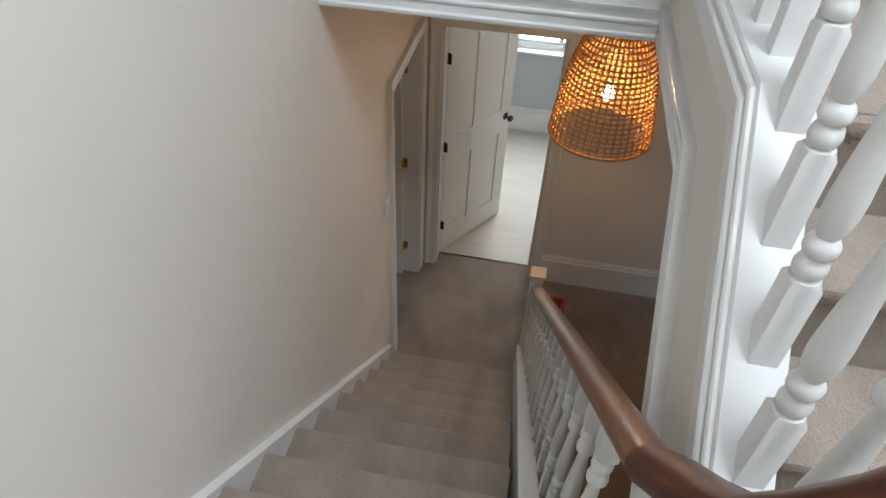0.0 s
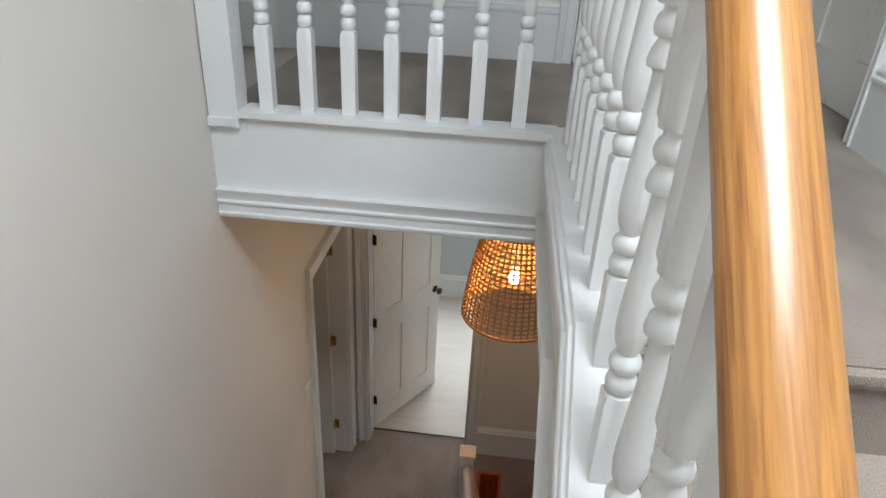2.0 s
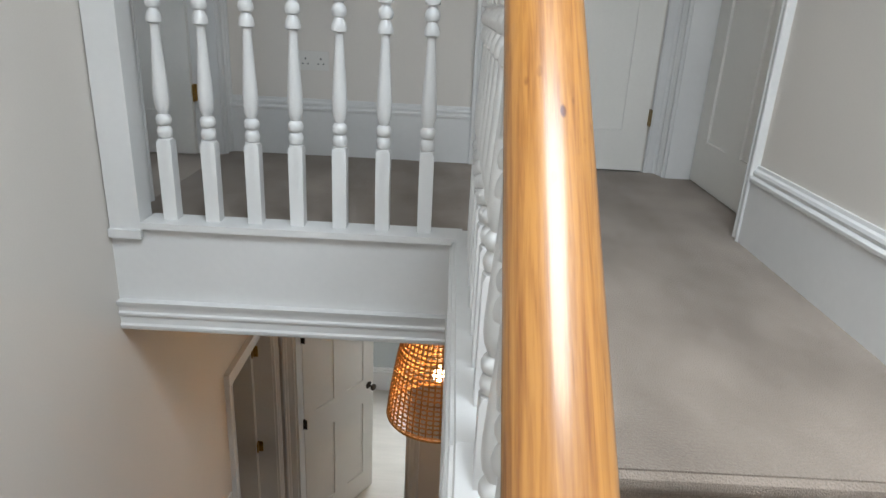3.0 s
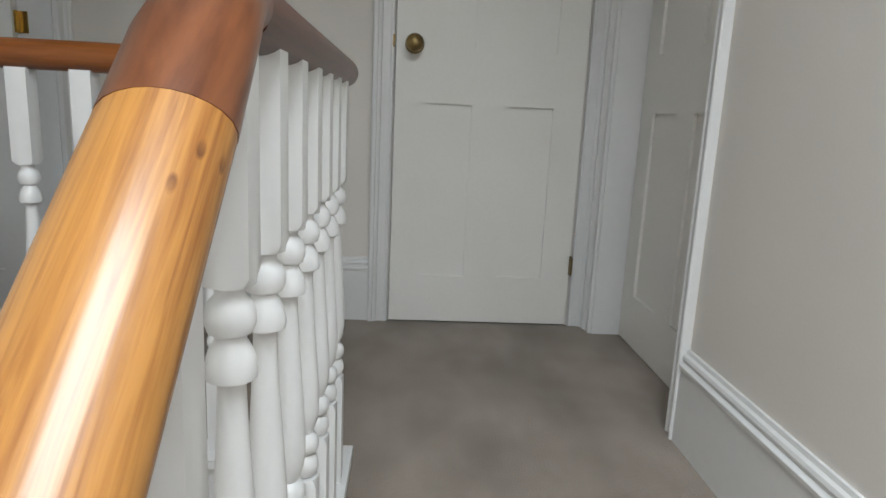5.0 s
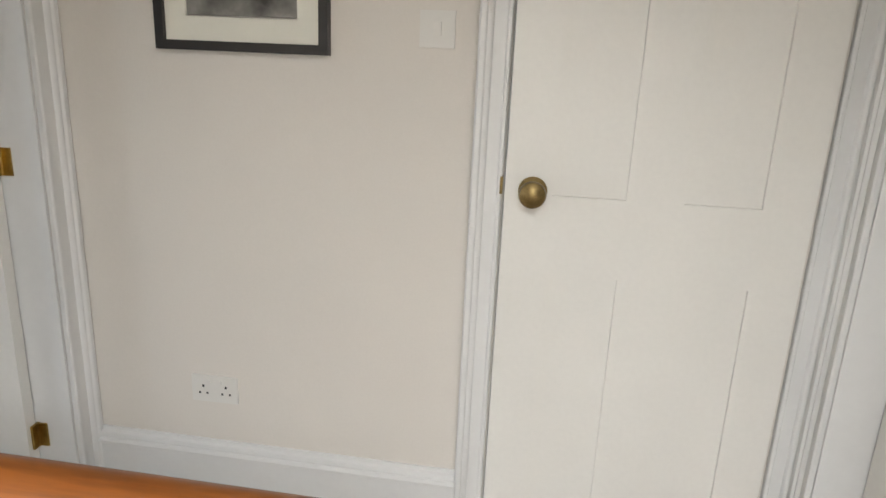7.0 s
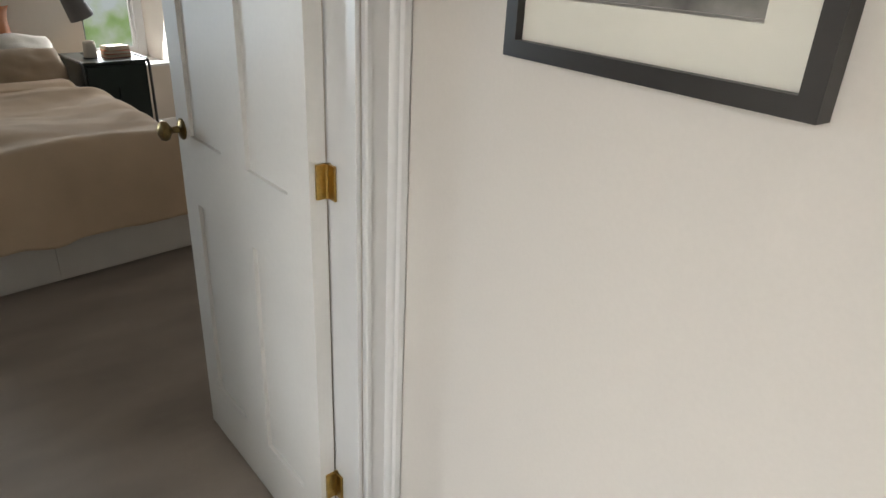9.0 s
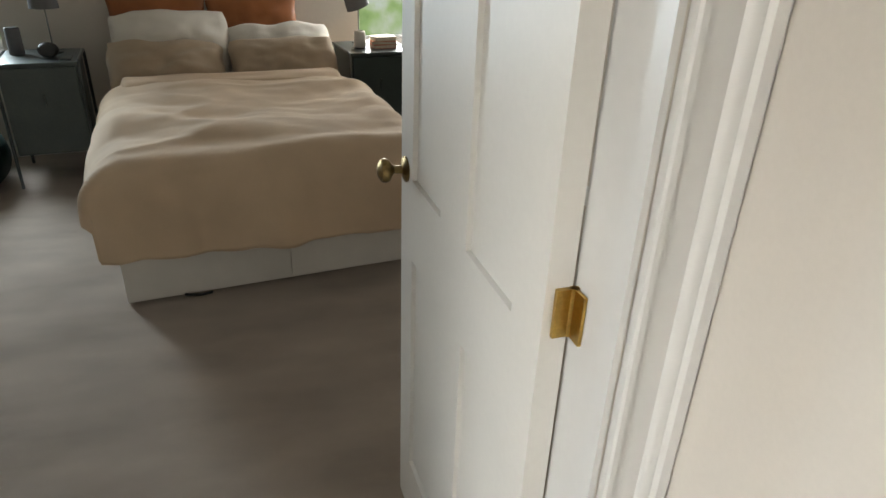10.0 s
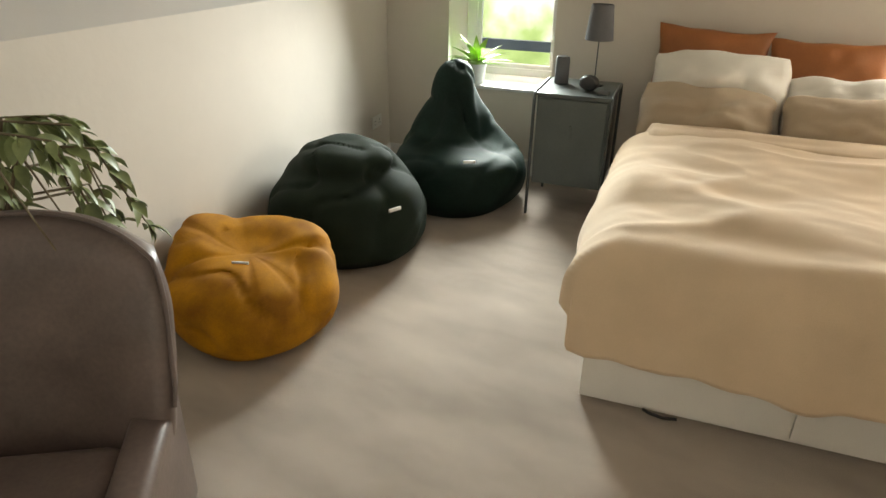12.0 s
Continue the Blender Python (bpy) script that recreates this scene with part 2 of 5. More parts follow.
SKIRT = [(0, 0), (0.021, 0), (0.021, 0.212), (0.026, 0.216), (0.027, 0.226), (0.022, 0.231), (0.016, 0.233), (0.016, 0.240), (0.020, 0.244), (0.017, 0.253), (0.010, 0.258), (0.008, 0.268), (0, 0.268)]
LOWSKIRT = [(0, 0), (0.018, 0), (0.018, 0.10), (0.012, 0.115), (0.006, 0.12), (0, 0.12)]
ARCH = [(0, 0), (0.015, 0), (0.018, 0.003), (0.018, 0.010), (0.013, 0.013), (0.012, 0.044), (0.017, 0.047), (0.021, 0.053), (0.021, 0.059), (0.027, 0.064), (0.028, 0.075), (0.024, 0.08), (0, 0.08)]


def skirting(p0, p1, z=0.0, profile=SKIRT, label="white painted skirting board along the wall"):
    """Along p0 to p1, proud to the right of that way."""
    m, n = along(p0, p1, z)
    bm = bmesh.new()
    extrude(bm, profile, n, m)
    return fixed("baseboard", bm, GLOSS, label, "baseboard", 35)


def casing(name, corner, across, out, z0, z1, width=0.08, material=None):
    """An upright door casing: from corner along the unit way `across` (towards the wall), proud along `out`."""
    bm = bmesh.new()
    s = width / 0.08
    prof = [(o, a * s) for o, a in ARCH]
    m = Matrix((Vector(out), Vector(across), (0, 0, 1))).transposed().to_4x4()
    m.translation = (*corner, z0)
    extrude(bm, prof, z1 - z0, m)
    return fixed(name, bm, material or GLOSS, "white moulded door casing", "trim", 35)


FLOOR = -3.205
TOP = 2.45
LRISE, LGO = 0.2105, 0.239
MID = FLOOR + 10 * LRISE
URISE, UGO = (-MID - 0.004) / 6, 0.192
A2 = Vector((-0.9864, -0.1645))   # bedroom: towards the head wall
B2 = Vector((-0.1645, 0.9864))    # bedroom: along the head wall
C1 = Vector((-4.22, -2.27))
C2 = C1 + 4.54 * B2


def bed_pose(u, v, z=0.0, turn=0.0):
    """A place in the bedroom: u from the head wall towards the door, v along it from the low corner."""
    p = C1 - u * A2 + v * B2
    return Matrix.Translation((p.x, p.y, z)) @ Matrix.Rotation(math.atan2(-A2.y, -A2.x) + turn, 4, "Z")


# ---- large structure ----
wall("wall_west", (0, 3.3), (0, -3.22), FLOOR, TOP, -0.12, PAINT,
     [(3.3 - 1.09, 3.3 - 0.30, -0.04, 2.03), (3.3 - 1.70, 3.3 - 0.93, FLOOR, FLOOR + 2.05)], "off-white painted wall beside the stairs")
wall("wall_south", (0, -3.1), (2.1, -3.1), FLOOR, TOP, -0.12, PAINT, (), "off-white wall behind the half landing")
wall("wall_east", (2.1, -3.22), (2.1, 1.165), FLOOR, TOP, -0.14, PAINT, [(3.448, 4.285, -0.04, 2.03)], "off-white painted wall beside the upper flight")
wall("wall_landing", (0.0, 1.19), (2.1, 1.165), -0.04, TOP, 0.12, PAINT, [(1.252, 2.012, -0.04, 2.0)], "off-white wall at the end of the landing")
wall("wall_hall", (0.0, 1.84), (3.0, 1.84), FLOOR, -0.35, 0.15, PAINT, [(0.115, 0.89, FLOOR, FLOOR + 2.03)], "off-white wall of the lower hall")
wall("wall_far_room", (-0.9, 4.11), (3.0, 4.11), FLOOR, -0.35, 0.15, GREYROOM, [(1.1, 2.5, -2.34, -1.15)], "grey wall under the far window")
wall("wall_far_room_side", (3.0, 1.84), (3.0, 4.26), FLOOR, -0.35, -0.12, GREYROOM)
wall("wall_far_room_west", (-0.9, 1.99), (-0.9, 4.26), FLOOR, -0.35, 0.12, GREYROOM)
wall("wall_side_room", (-1.2, 1.84), (-1.2, 0.2), FLOOR, -0.31, -0.1, PAINT)
wall("wall_side_room_end", (-1.3, 1.84), (-0.12, 1.84), FLOOR, -0.31, 0.1, PAINT)
wall("wall_side_room_near", (-1.2, 0.2), (-0.12, 0.2), FLOOR, -0.31, -0.1, PAINT)
P_L = C1 - 4.16 * A2
P_R = C2 - 4.92 * A2
wall("wall_bed_head", C1, C2, 0.0, TOP, 0.52, ROOM, [(0.47, 1.215, 0.6, 1.75), (3.66, 4.30, 0.57, 1.75)], "warm white bedroom wall with two window openings")
wall("wall_bed_low", C1 + 0.1 * A2, P_L, 0.0, 1.275, -0.12, ROOM, (), "low white bedroom wall under the sloping ceiling")
wall("wall_bed_high", C2 + 0.1 * A2, P_R, 0.0, TOP, 0.12, ROOM, (), "white bedroom wall beside the window")

bm = bmesh.new()
box(bm, 0.002, 2.098, 0.02, 1.163, -0.33, 0.0)
box(bm, 1.2, 2.098, -1.06, 0.02, -0.33, 0.0)
bmesh.ops.remove_doubles(bm, verts=bm.verts, dist=0.0001)
fixed("floor_landing", bm, CARPET, "grey-beige carpet on the landing", "floor")
bm = bmesh.new()
box(bm, 2.0985, 2.3, 0.230, 1.063, -0.04, 0.0)
fixed("floor_recess", bm, CARPET, "grey-beige carpet in the door recess", "floor")
bm = bmesh.new()
box(bm, 1.254, 2.01, 1.1635, 1.3, -0.04, 0.0)
fixed("floor_threshold", bm, CARPET, "grey-beige carpet under the end door", "floor")
bm = bmesh.new()
box(bm, 0.0, 2.1, 0.02, 1.84, -0.352, -0.332)
box(bm, 1.2, 2.1, -0.72, 0.02, -0.352, -0.332)
fixed("ceiling_hall", bm, CEIL, "white plaster ceiling of the hall", "ceiling")
bm = bmesh.new()
box(bm, 0.0, 2.1, -3.1, -1.73, MID - 0.2, MID)
fixed("floor_half_landing", bm, CARPET, "grey-beige carpet on the half landing", "floor")
bm = bmesh.new()
box(bm, -1.2, 2.1, -3.1, 1.964, FLOOR - 0.1, FLOOR)
fixed("floor_hall", bm, CARPET, "grey-beige carpet in the lower hall", "floor")
bm = bmesh.new()
box(bm, -0.9, 3.0, 1.97, 4.15, FLOOR - 0.1, FLOOR + 0.002)
fixed("floor_far_room", bm, PALE, "pale floor of the room off the hall", "floor")
bm = bmesh.new()
box(bm, -0.9, 3.0, 1.99, 4.15, -0.35, -0.3)
fixed("ceiling_far_room", bm, CEIL, "white ceiling of the far room", "ceiling")
bm = bmesh.new()
for x0, x1, y0, y1 in ((-0.1, 2.24, -3.2, -2.65), (-0.1, 0.93, -2.65, -1.35), (1.97, 2.24, -2.65, -1.35), (-0.1, 2.24, -1.35, 1.28)):
    box(bm, x0, x1, y0, y1, TOP, TOP + 0.12)
bmesh.ops.remove_doubles(bm, verts=bm.verts, dist=0.0001)
fixed("ceiling_landing", bm, CEIL, "white ceiling over stairs and landing", "ceiling")
bm = bmesh.new()
box(bm, -0.125, 0.002, 0.302, 1.088, -0.04, 0.0)
extrude(bm, [(-0.122, -1.7), (-0.122, 3.1), (-5.3, 2.4), (-4.5, -2.5)], 0.3, Matrix.Translation((0, 0, -0.3005)))
fixed("floor_bedroom", bm, CARPET_B, "beige carpet on the bedroom floor", "floor")
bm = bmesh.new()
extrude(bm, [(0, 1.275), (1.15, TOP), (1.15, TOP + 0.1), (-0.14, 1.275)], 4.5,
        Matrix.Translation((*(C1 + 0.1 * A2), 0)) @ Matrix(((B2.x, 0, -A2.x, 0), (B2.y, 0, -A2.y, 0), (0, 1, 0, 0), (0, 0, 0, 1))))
# same white ceiling, its shade painted in as a darker tone
fixed("ceiling_sloped", bm, CEIL_SHADED, "sloping plaster ceiling over the low wall", "ceiling")
bm = bmesh.new()
extrude(bm, [(-0.12, -0.65), (-0.12, 3.2), (-5.4, 2.4), (-4.6, -1.45)], 0.1, Matrix.Translation((0, 0, TOP)))
fixed("ceiling_bedroom", bm, CEIL, "white bedroom ceiling", "ceiling")

# soft-edged carpeted steps
NOSE = 0.022


def flight(name, y0, z0, n, x0, x1, RISE, GO, label):
    """Steps that climb towards y-: or y+ by the sign of n."""
    s = 1 if n > 0 else -1
    holder = tagged(new(name), label, "stairs", "", "structure")
    ob = None
    for k in range(abs(n)):
        if ob is None:
            bm = bmesh.new()
            d = -NOSE * s
            prof = [(0, 0), (0, RISE - 0.045), (d * 0.7, RISE - 0.035), (d, RISE - 0.02), (d * 0.9, RISE - 0.006), (d * 0.3, RISE), (s * (GO + 0.03), RISE), (s * (GO + 0.03), 0)]
            extrude(bm, prof, x1 - x0, Matrix(((0, 0, 1, 0), (1, 0, 0, 0), (0, 1, 0, 0), (0, 0, 0, 1))))
            ob = part("step", bm, CARPET, holder, "", 50)
        else:
            ob = new("step", ob.data)
            ob.parent = holder
        ob.location = (x0, y0 + s * GO * k, z0 + RISE * k)
    return holder


flight("stairs_lower", 0.664, FLOOR, -10, 0.03, 0.87, LRISE, LGO, "lower flight of grey-beige carpeted stairs")
flight("stairs_upper", -1.055 - 5 * UGO, MID, 6, 1.2, 2.1, URISE, UGO, "upper flight of grey-beige carpeted stairs")

# fascia round the well, strings and mouldings
bm = bmesh.new()
box(bm, 0.0, 1.13, 0.0, 0.02, -0.35, 0.0)
fixed("fascia", bm, GLOSS, "white painted fascia at the edge of the landing", "trim")
WIDE = [(0, 0), (0.018, 0), (0.022, 0.006), (0.022, 0.016), (0.016, 0.022), (0.016, 0.045), (0.024, 0.055), (0.024, 0.062), (0.019, 0.067), (0.019, 0.080), (0.028, 0.094), (0.030, 0.105), (0, 0.105)]
m, n = along((0.002, 0.0), (1.10, 0.0), -0.36)
bm = bmesh.new()
extrude(bm, WIDE, n, m)
fixed("trim_fascia", bm, GLOSS, "white moulding under the landing edge", "trim", 35)
bm = bmesh.new()
box(bm, 0.11, 1.13, -0.022, 0.085, 0.0, 0.022)
soften(bm, 0.008, 3)
fixed("nosing_landing", bm, GLOSS, "white nosing under the balusters", "trim")
SL = 0.94
KT, KB = -1.035, -0.745
END = -2.28


def s_top(y):
    return 0.0 if y > KT else SL * (y - KT)


def s_low(y):
    return -0.36 if y > KB else -0.36 + SL * (y - KB)


bm = bmesh.new()
extrude(bm, [(0.0, 0.0), (KT, 0.0), (END, s_top(END)), (END, s_low(END)), (KB, -0.36), (0.0, -0.36)], 0.08, Matrix(((0, 0, 1, 1.12), (1, 0, 0, 0), (0, 1, 0, 0), (0, 0, 0, 1))))
fixed("string_upper", bm, PAINT, "white painted string of the upper flight", "trim")


def run(name, pts, profile, label):
    """A moulding on the string's well side, from point to point (y, z), mitred."""
    bm = bmesh.new()
    rings = []
    for i, (y, z) in enumerate(pts):
        d = Vector((pts[min(i + 1, len(pts) - 1)][0] - y, pts[min(i + 1, len(pts) - 1)][1] - z))
        e = Vector((y - pts[max(i - 1, 0)][0], z - pts[max(i - 1, 0)][1]))
        d, e = (d if d.length else e).normalized(), (e if e.length else d).normalized()
        nrm = Vector((d.y - 0, -d.x)) + Vector((e.y, -e.x))
        nrm = nrm / (1 + d.dot(e))
        rings.append([bm.verts.new((1.12 - o, y + a * nrm.x, z + a * nrm.y)) for o, a in profile])
    k = len(profile)
    for a, b in zip(rings, rings[1:]):
        for i in range(k):
            bm.faces.new((a[i], a[(i + 1) % k], b[(i + 1) % k], b[i]))
    bm.faces.new(rings[0])
    bm.faces.new(rings[-1][::-1])
    return fixed(name, bm, GLOSS, label, "trim", 12)


run("trim_string_low", [(-0.002, -0.36), (KB, -0.36), (END, s_low(END))], WIDE, "white moulding along the soffit edge of the string")
CAP = [(-0.08, -0.004), (0.010, -0.004), (0.013, 0.002), (0.013, 0.008), (0.020, 0.009), (0.023, 0.014), (0.023, 0.022), (0.019, 0.024), (0.019, 0.030), (0.027, 0.032), (0.030, 0.038), (0.030, 0.048), (0.026, 0.052), (0.024, 0.054), (0.024, 0.098), (-0.001, 0.102), (-0.001, 0.02), (-0.08, 0.018)]
run("cap_string", [(END, s_top(END)), (KT, 0.0), (0.06, 0.0)], [(o, a - 0.02) for o, a in CAP], "white moulded capping on the string")
bm = bmesh.new()
sv = extrude(bm, [(0.9, FLOOR), (0.9, FLOOR + 0.24), (-1.77, MID + 0.17), (-1.77, MID - 0.35), (0.5, FLOOR)], 0.07, Matrix(((0, 0, 1, 0.87), (1, 0, 0, 0), (0, 1, 0, 0), (0, 0, 0, 1))))
for v in sv:
    v.co.x += 0.04 * (0.9 - v.co.y) / 2.67
fixed("string_lower", bm, GLOSS, "white closed string of the lower flight", "trim")
bm = bmesh.new()
extrude(bm, [(0.80, FLOOR), (0.80, FLOOR + 0.06), (0.72, -2.978), (-1.725, -0.873), (-3.1, -0.873), (-3.1, MID - 0.1), (-1.6, MID - 0.3), (0.5, FLOOR)], 0.034, Matrix(((0, 0, 1, 0.0), (1, 0, 0, 0), (0, 1, 0, 0), (0, 0, 0, 1))))
fixed("skirting_stairs", bm, GLOSS, "white sloping skirting beside the lower flight", "trim")
bm = bmesh.new()
extrude(bm, [(-1.06, 0.0), (-1.06, 0.268), (-1.2, 0.2), (END, MID + 0.27), (-3.1, MID + 0.27), (-3.1, MID), (END, MID), (-1.2, -0.18)], 0.02, Matrix(((0, 0, 1, 2.08), (1, 0, 0, 0), (0, 1, 0, 0), (0, 0, 0, 1))))
fixed("skirting_upper_flight", bm, GLOSS, "white sloping skirting beside the upper flight", "trim")

skirting((2.1, 0.165), (2.1, -1.06))
skirting((0.02, 1.19), (1.175, 1.176))
skirting((0.96, 1.84), (2.1, 1.84), FLOOR)
skirting((-0.9, 4.11), (3.0, 4.11), FLOOR)
skirting(tuple(C1), tuple(C2), 0.0, LOWSKIRT)
skirting(tuple(P_L), tuple(C1), 0.0, LOWSKIRT)
skirting(tuple(C2), tuple(P_R), 0.0, LOWSKIRT)

# door casings and jambs
casing("casing_bedroom_far", (0.0, 1.095), (0, 1, 0), (1, 0, 0), 0.0, 2.034, 0.094)
casing("casing_bedroom_near", (0.0, 0.295), (0, -1, 0), (1, 0, 0), 0.0, 2.034)
casing("casing_door_end_left", (1.247, 1.165), (-1, 0, 0), (0, -1, 0), 0.0, 2.004)
casing("casing_door_end_right", (2.017, 1.165), (1, 0, 0), (0, -1, 0), 0.0, 2.004, 0.078)
casing("casing_door_side", (2.1, 0.225), (0, -1, 0), (-1, 0, 0), 0.0, 2.034, 0.060)
casing("casing_door_side_far", (2.1, 1.067), (0, 1, 0), (-1, 0, 0), 0.0, 2.034, 0.066)
casing("casing_hall_near", (0.0, 0.928), (0, -1, 0), (1, 0, 0), FLOOR, FLOOR + 2.054, 0.07)
casing("casing_hall_far", (0.0, 1.705), (0, 1, 0), (1, 0, 0), FLOOR, FLOOR + 2.054, 0.07)
casing("casing_hall_door_left", (0.112, 1.84), (-1, 0, 0), (0, -1, 0), FLOOR, FLOOR + 2.034)
casing("casing_hall_door_right", (0.895, 1.84), (1, 0, 0), (0, -1, 0), FLOOR, FLOOR + 2.034)


def head_trim(name, x0, x1, y0, y1, z0, z1):
    bm = bmesh.new()
    box(bm, x0, x1, y0, y1, z0, z1)
    soften(bm, 0.006, 2)
    return fixed(name, bm, GLOSS, "white painted trim over a door", "trim")


head_trim("trim_hall_side_head", 0.0, 0.028, 0.858, 1.775, FLOOR + 2.055, FLOOR + 2.125)
head_trim("trim_hall_door_head", 0.03, 0.975, 1.812, 1.84, FLOOR + 2.035, FLOOR + 2.112)
head_trim("trim_bedroom_head", 0.0, 0.028, 0.215, 1.163, 2.035, 2.112)
head_trim("trim_end_head", 1.165, 2.097, 1.137, 1.165, 2.005, 2.082)


def jamb(name, x0, x1, y0, y1, z0, z1):
    bm = bmesh.new()
    box(bm, x0, x1, y0, y1, z0, z1)
    return fixed(name, bm, GLOSS, "white painted door jamb", "trim")


jamb("jamb_bedroom_far", -0.122, 0.004, 1.080, 1.089, 0, 2.03)
jamb("jamb_bedroom_near", -0.122, 0.004, 0.301, 0.312, 0, 2.03)
jamb("jamb_hall_far", -0.122, 0.004, 1.690, 1.699, FLOOR, FLOOR + 2.05)
jamb("jamb_hall_near", -0.122, 0.004, 0.931, 0.942, FLOOR, FLOOR + 2.05)
jamb("jamb_side_far", 2.096, 2.22, 1.057, 1.064, 0, 2.03)
jamb("stop_side_far", 2.254, 2.275, 1.0, 1.0635, 0, 2.03)
jamb("stop_side_near", 2.254, 2.275, 0.23, 0.262, 0, 2.03)
jamb("jamb_hall_door_left", 0.116, 0.127, 1.836, 1.992, FLOOR, FLOOR + 2.03)
jamb("jamb_hall_door_right", 0.878, 0.889, 1.836, 1.992, FLOOR, FLOOR + 2.03)
bm = bmesh.new()
box(bm, 0.127, 0.878, 1.964, 1.974, FLOOR, FLOOR + 0.006)
fixed("threshold", bm, BRONZE, "thin dark metal threshold strip", "trim")


# ---- doors ----
def knob_on(door, x, y, z, way, material, name="knob", size=1.0):
    bm = bmesh.new()
    m = Matrix.Translation((x, y, z)) @ Matrix.Rotation(radians(90) * way, 4, "X") @ Matrix.Scale(size, 4)
    lathe(bm, [(0.030, 0), (0.031, 0.004), (0.025, 0.008), (0.010, 0.012), (0.009, 0.030), (0.015, 0.036), (0.026, 0.043), (0.029, 0.052), (0.026, 0.061), (0.014, 0.068), (0.004, 0.070)], 20, m)
    return part(name, bm, material, door, "", 40)


def hinge_on(door, x, y, z, material, h=0.076, leaf=True):
    bm = bmesh.new()
    lathe(bm, [(0.006, 0), (0.006, h)], 10, Matrix.Translation((x, y, z)))
    box(bm, x - 0.004, x + 0.003, y - 0.026, y, z, z + h)
    box(bm, x - 0.003, x + 0.004, y, y + 0.026, z, z + h)
    if leaf:
        box(bm, x - 0.030, x - 0.002, y - 0.004, y + 0.001, z, z + h)
    return part("hinge", bm, material, door, "", 40)


def panel_door(name, m, label, w=0.756, h=1.985, th=0.04, panels=(0.2, 0.88, 1.09, 1.84), stile=0.12, mull=0.14):
    """Hinged at local x = 0; the face is at y = 0 and the body behind it."""
    door = tagged(new(name), label, "door", "", "structure")
    door.matrix_world = m
    z0, z1, z2, z3 = panels
    pw = (w - 2 * stile - mull) / 2
    bm = bmesh.new()
    for a, b, c, d in ((0, stile, 0, h), (w - stile, w, 0, h), (stile, w - stile, 0, z0), (stile, w - stile, z1, z2), (stile, w - stile, z3, h),
                       (stile + pw, w - stile - pw, z0, z1), (stile + pw, w - stile - pw, z2, z3)):
        box(bm, a, b, 0, th, c, d)
    bmesh.ops.remove_doubles(bm, verts=bm.verts, dist=0.0001)
    part("frame", bm, DOORW, door)
    for x in (stile, w - stile - pw):
        for c, d in ((z0, z1), (z2, z3)):
            bm = bmesh.new()
            box(bm, x, x + pw, 0.011, th - 0.011, c, d)
            part("panel", bm, DOORW, door)
    return door


# the closed door at the landing's end: hinged on its x+ side, its face to y-
d = panel_door("door_1", pose(2.006, 1.150 + 0.04, 0.008, 0, 0, 180), "closed white four-panel door with an aged brass knob", w=0.751, panels=(0.195, 0.895, 1.105, 1.84))
knob_on(d, 0.68, 0.04, 1.115, -1, AGED, size=1.2)
hinge_on(d, -0.002, 0.042, 0.22, AGED, leaf=False)
hinge_on(d, -0.002, 0.042, 1.65, AGED, leaf=False)
bm = bmesh.new()
box(bm, 0.757, 0.764, 0.02, 0.046, 1.102, 1.147)
part("latch_plate", bm, AGED, d)
# the closed door in the side recess
d = panel_door("door_2", pose(2.21, 1.050, 0.006, 0, 0, -90) @ pose(0.812, 0, 0, 0, 0, 180) @ pose(0, -0.04, 0), "closed white four-panel door in a recess", w=0.812, panels=(0.195, 0.895, 1.105, 1.84))
# the open bedroom door
d = panel_door("door_3", pose(-0.114, 1.073, 0.006, 0, 0, 184.3), "open white four-panel bedroom door with brass hinges", w=0.770, panels=(0.2, 0.852, 1.055, 1.84), stile=0.1, mull=0.15)
knob_on(d, 0.725, 0.04, 1.065, -1, AGED)
knob_on(d, 0.725, 0.0, 1.065, 1, AGED)
hinge_on(d, -0.006, 0.001, 1.075, BRASS)
hinge_on(d, -0.006, 0.001, 0.24, BRASS)
hinge_on(d, -0.006, 0.001, 1.78, BRASS)
# doors off the hall
d = panel_door("door_4", pose(0.130, 1.990, FLOOR + 0.006, 0, 0, 56) , "open white panelled door with a bronze knob", th=0.04)
knob_on(d, 0.70, 0.0, 1.02, 1, BRONZE)
knob_on(d, 0.70, 0.04, 1.02, -1, BRONZE)
for z in (0.25, 1.0, 1.70):
    hinge_on(d, -0.004, -0.006, z, BRONZE)
d = panel_door("door_5", pose(-0.118, 1.685, FLOOR + 0.006, 0, 0, 180), "open white door with brass hinges off the hall")
for z in (0.24, 1.02, 1.75):
    hinge_on(d, -0.006, 0.001, z, BRASS)

# ---- stairs: balustrades ----
LEVEL = 0.945
ACROSS = 0.045
RX = 1.172


def rail_z(y):
    return LEVEL if y > -0.9535 else 0.885 + 0.905 * (y + 1.02)


BAL = {}


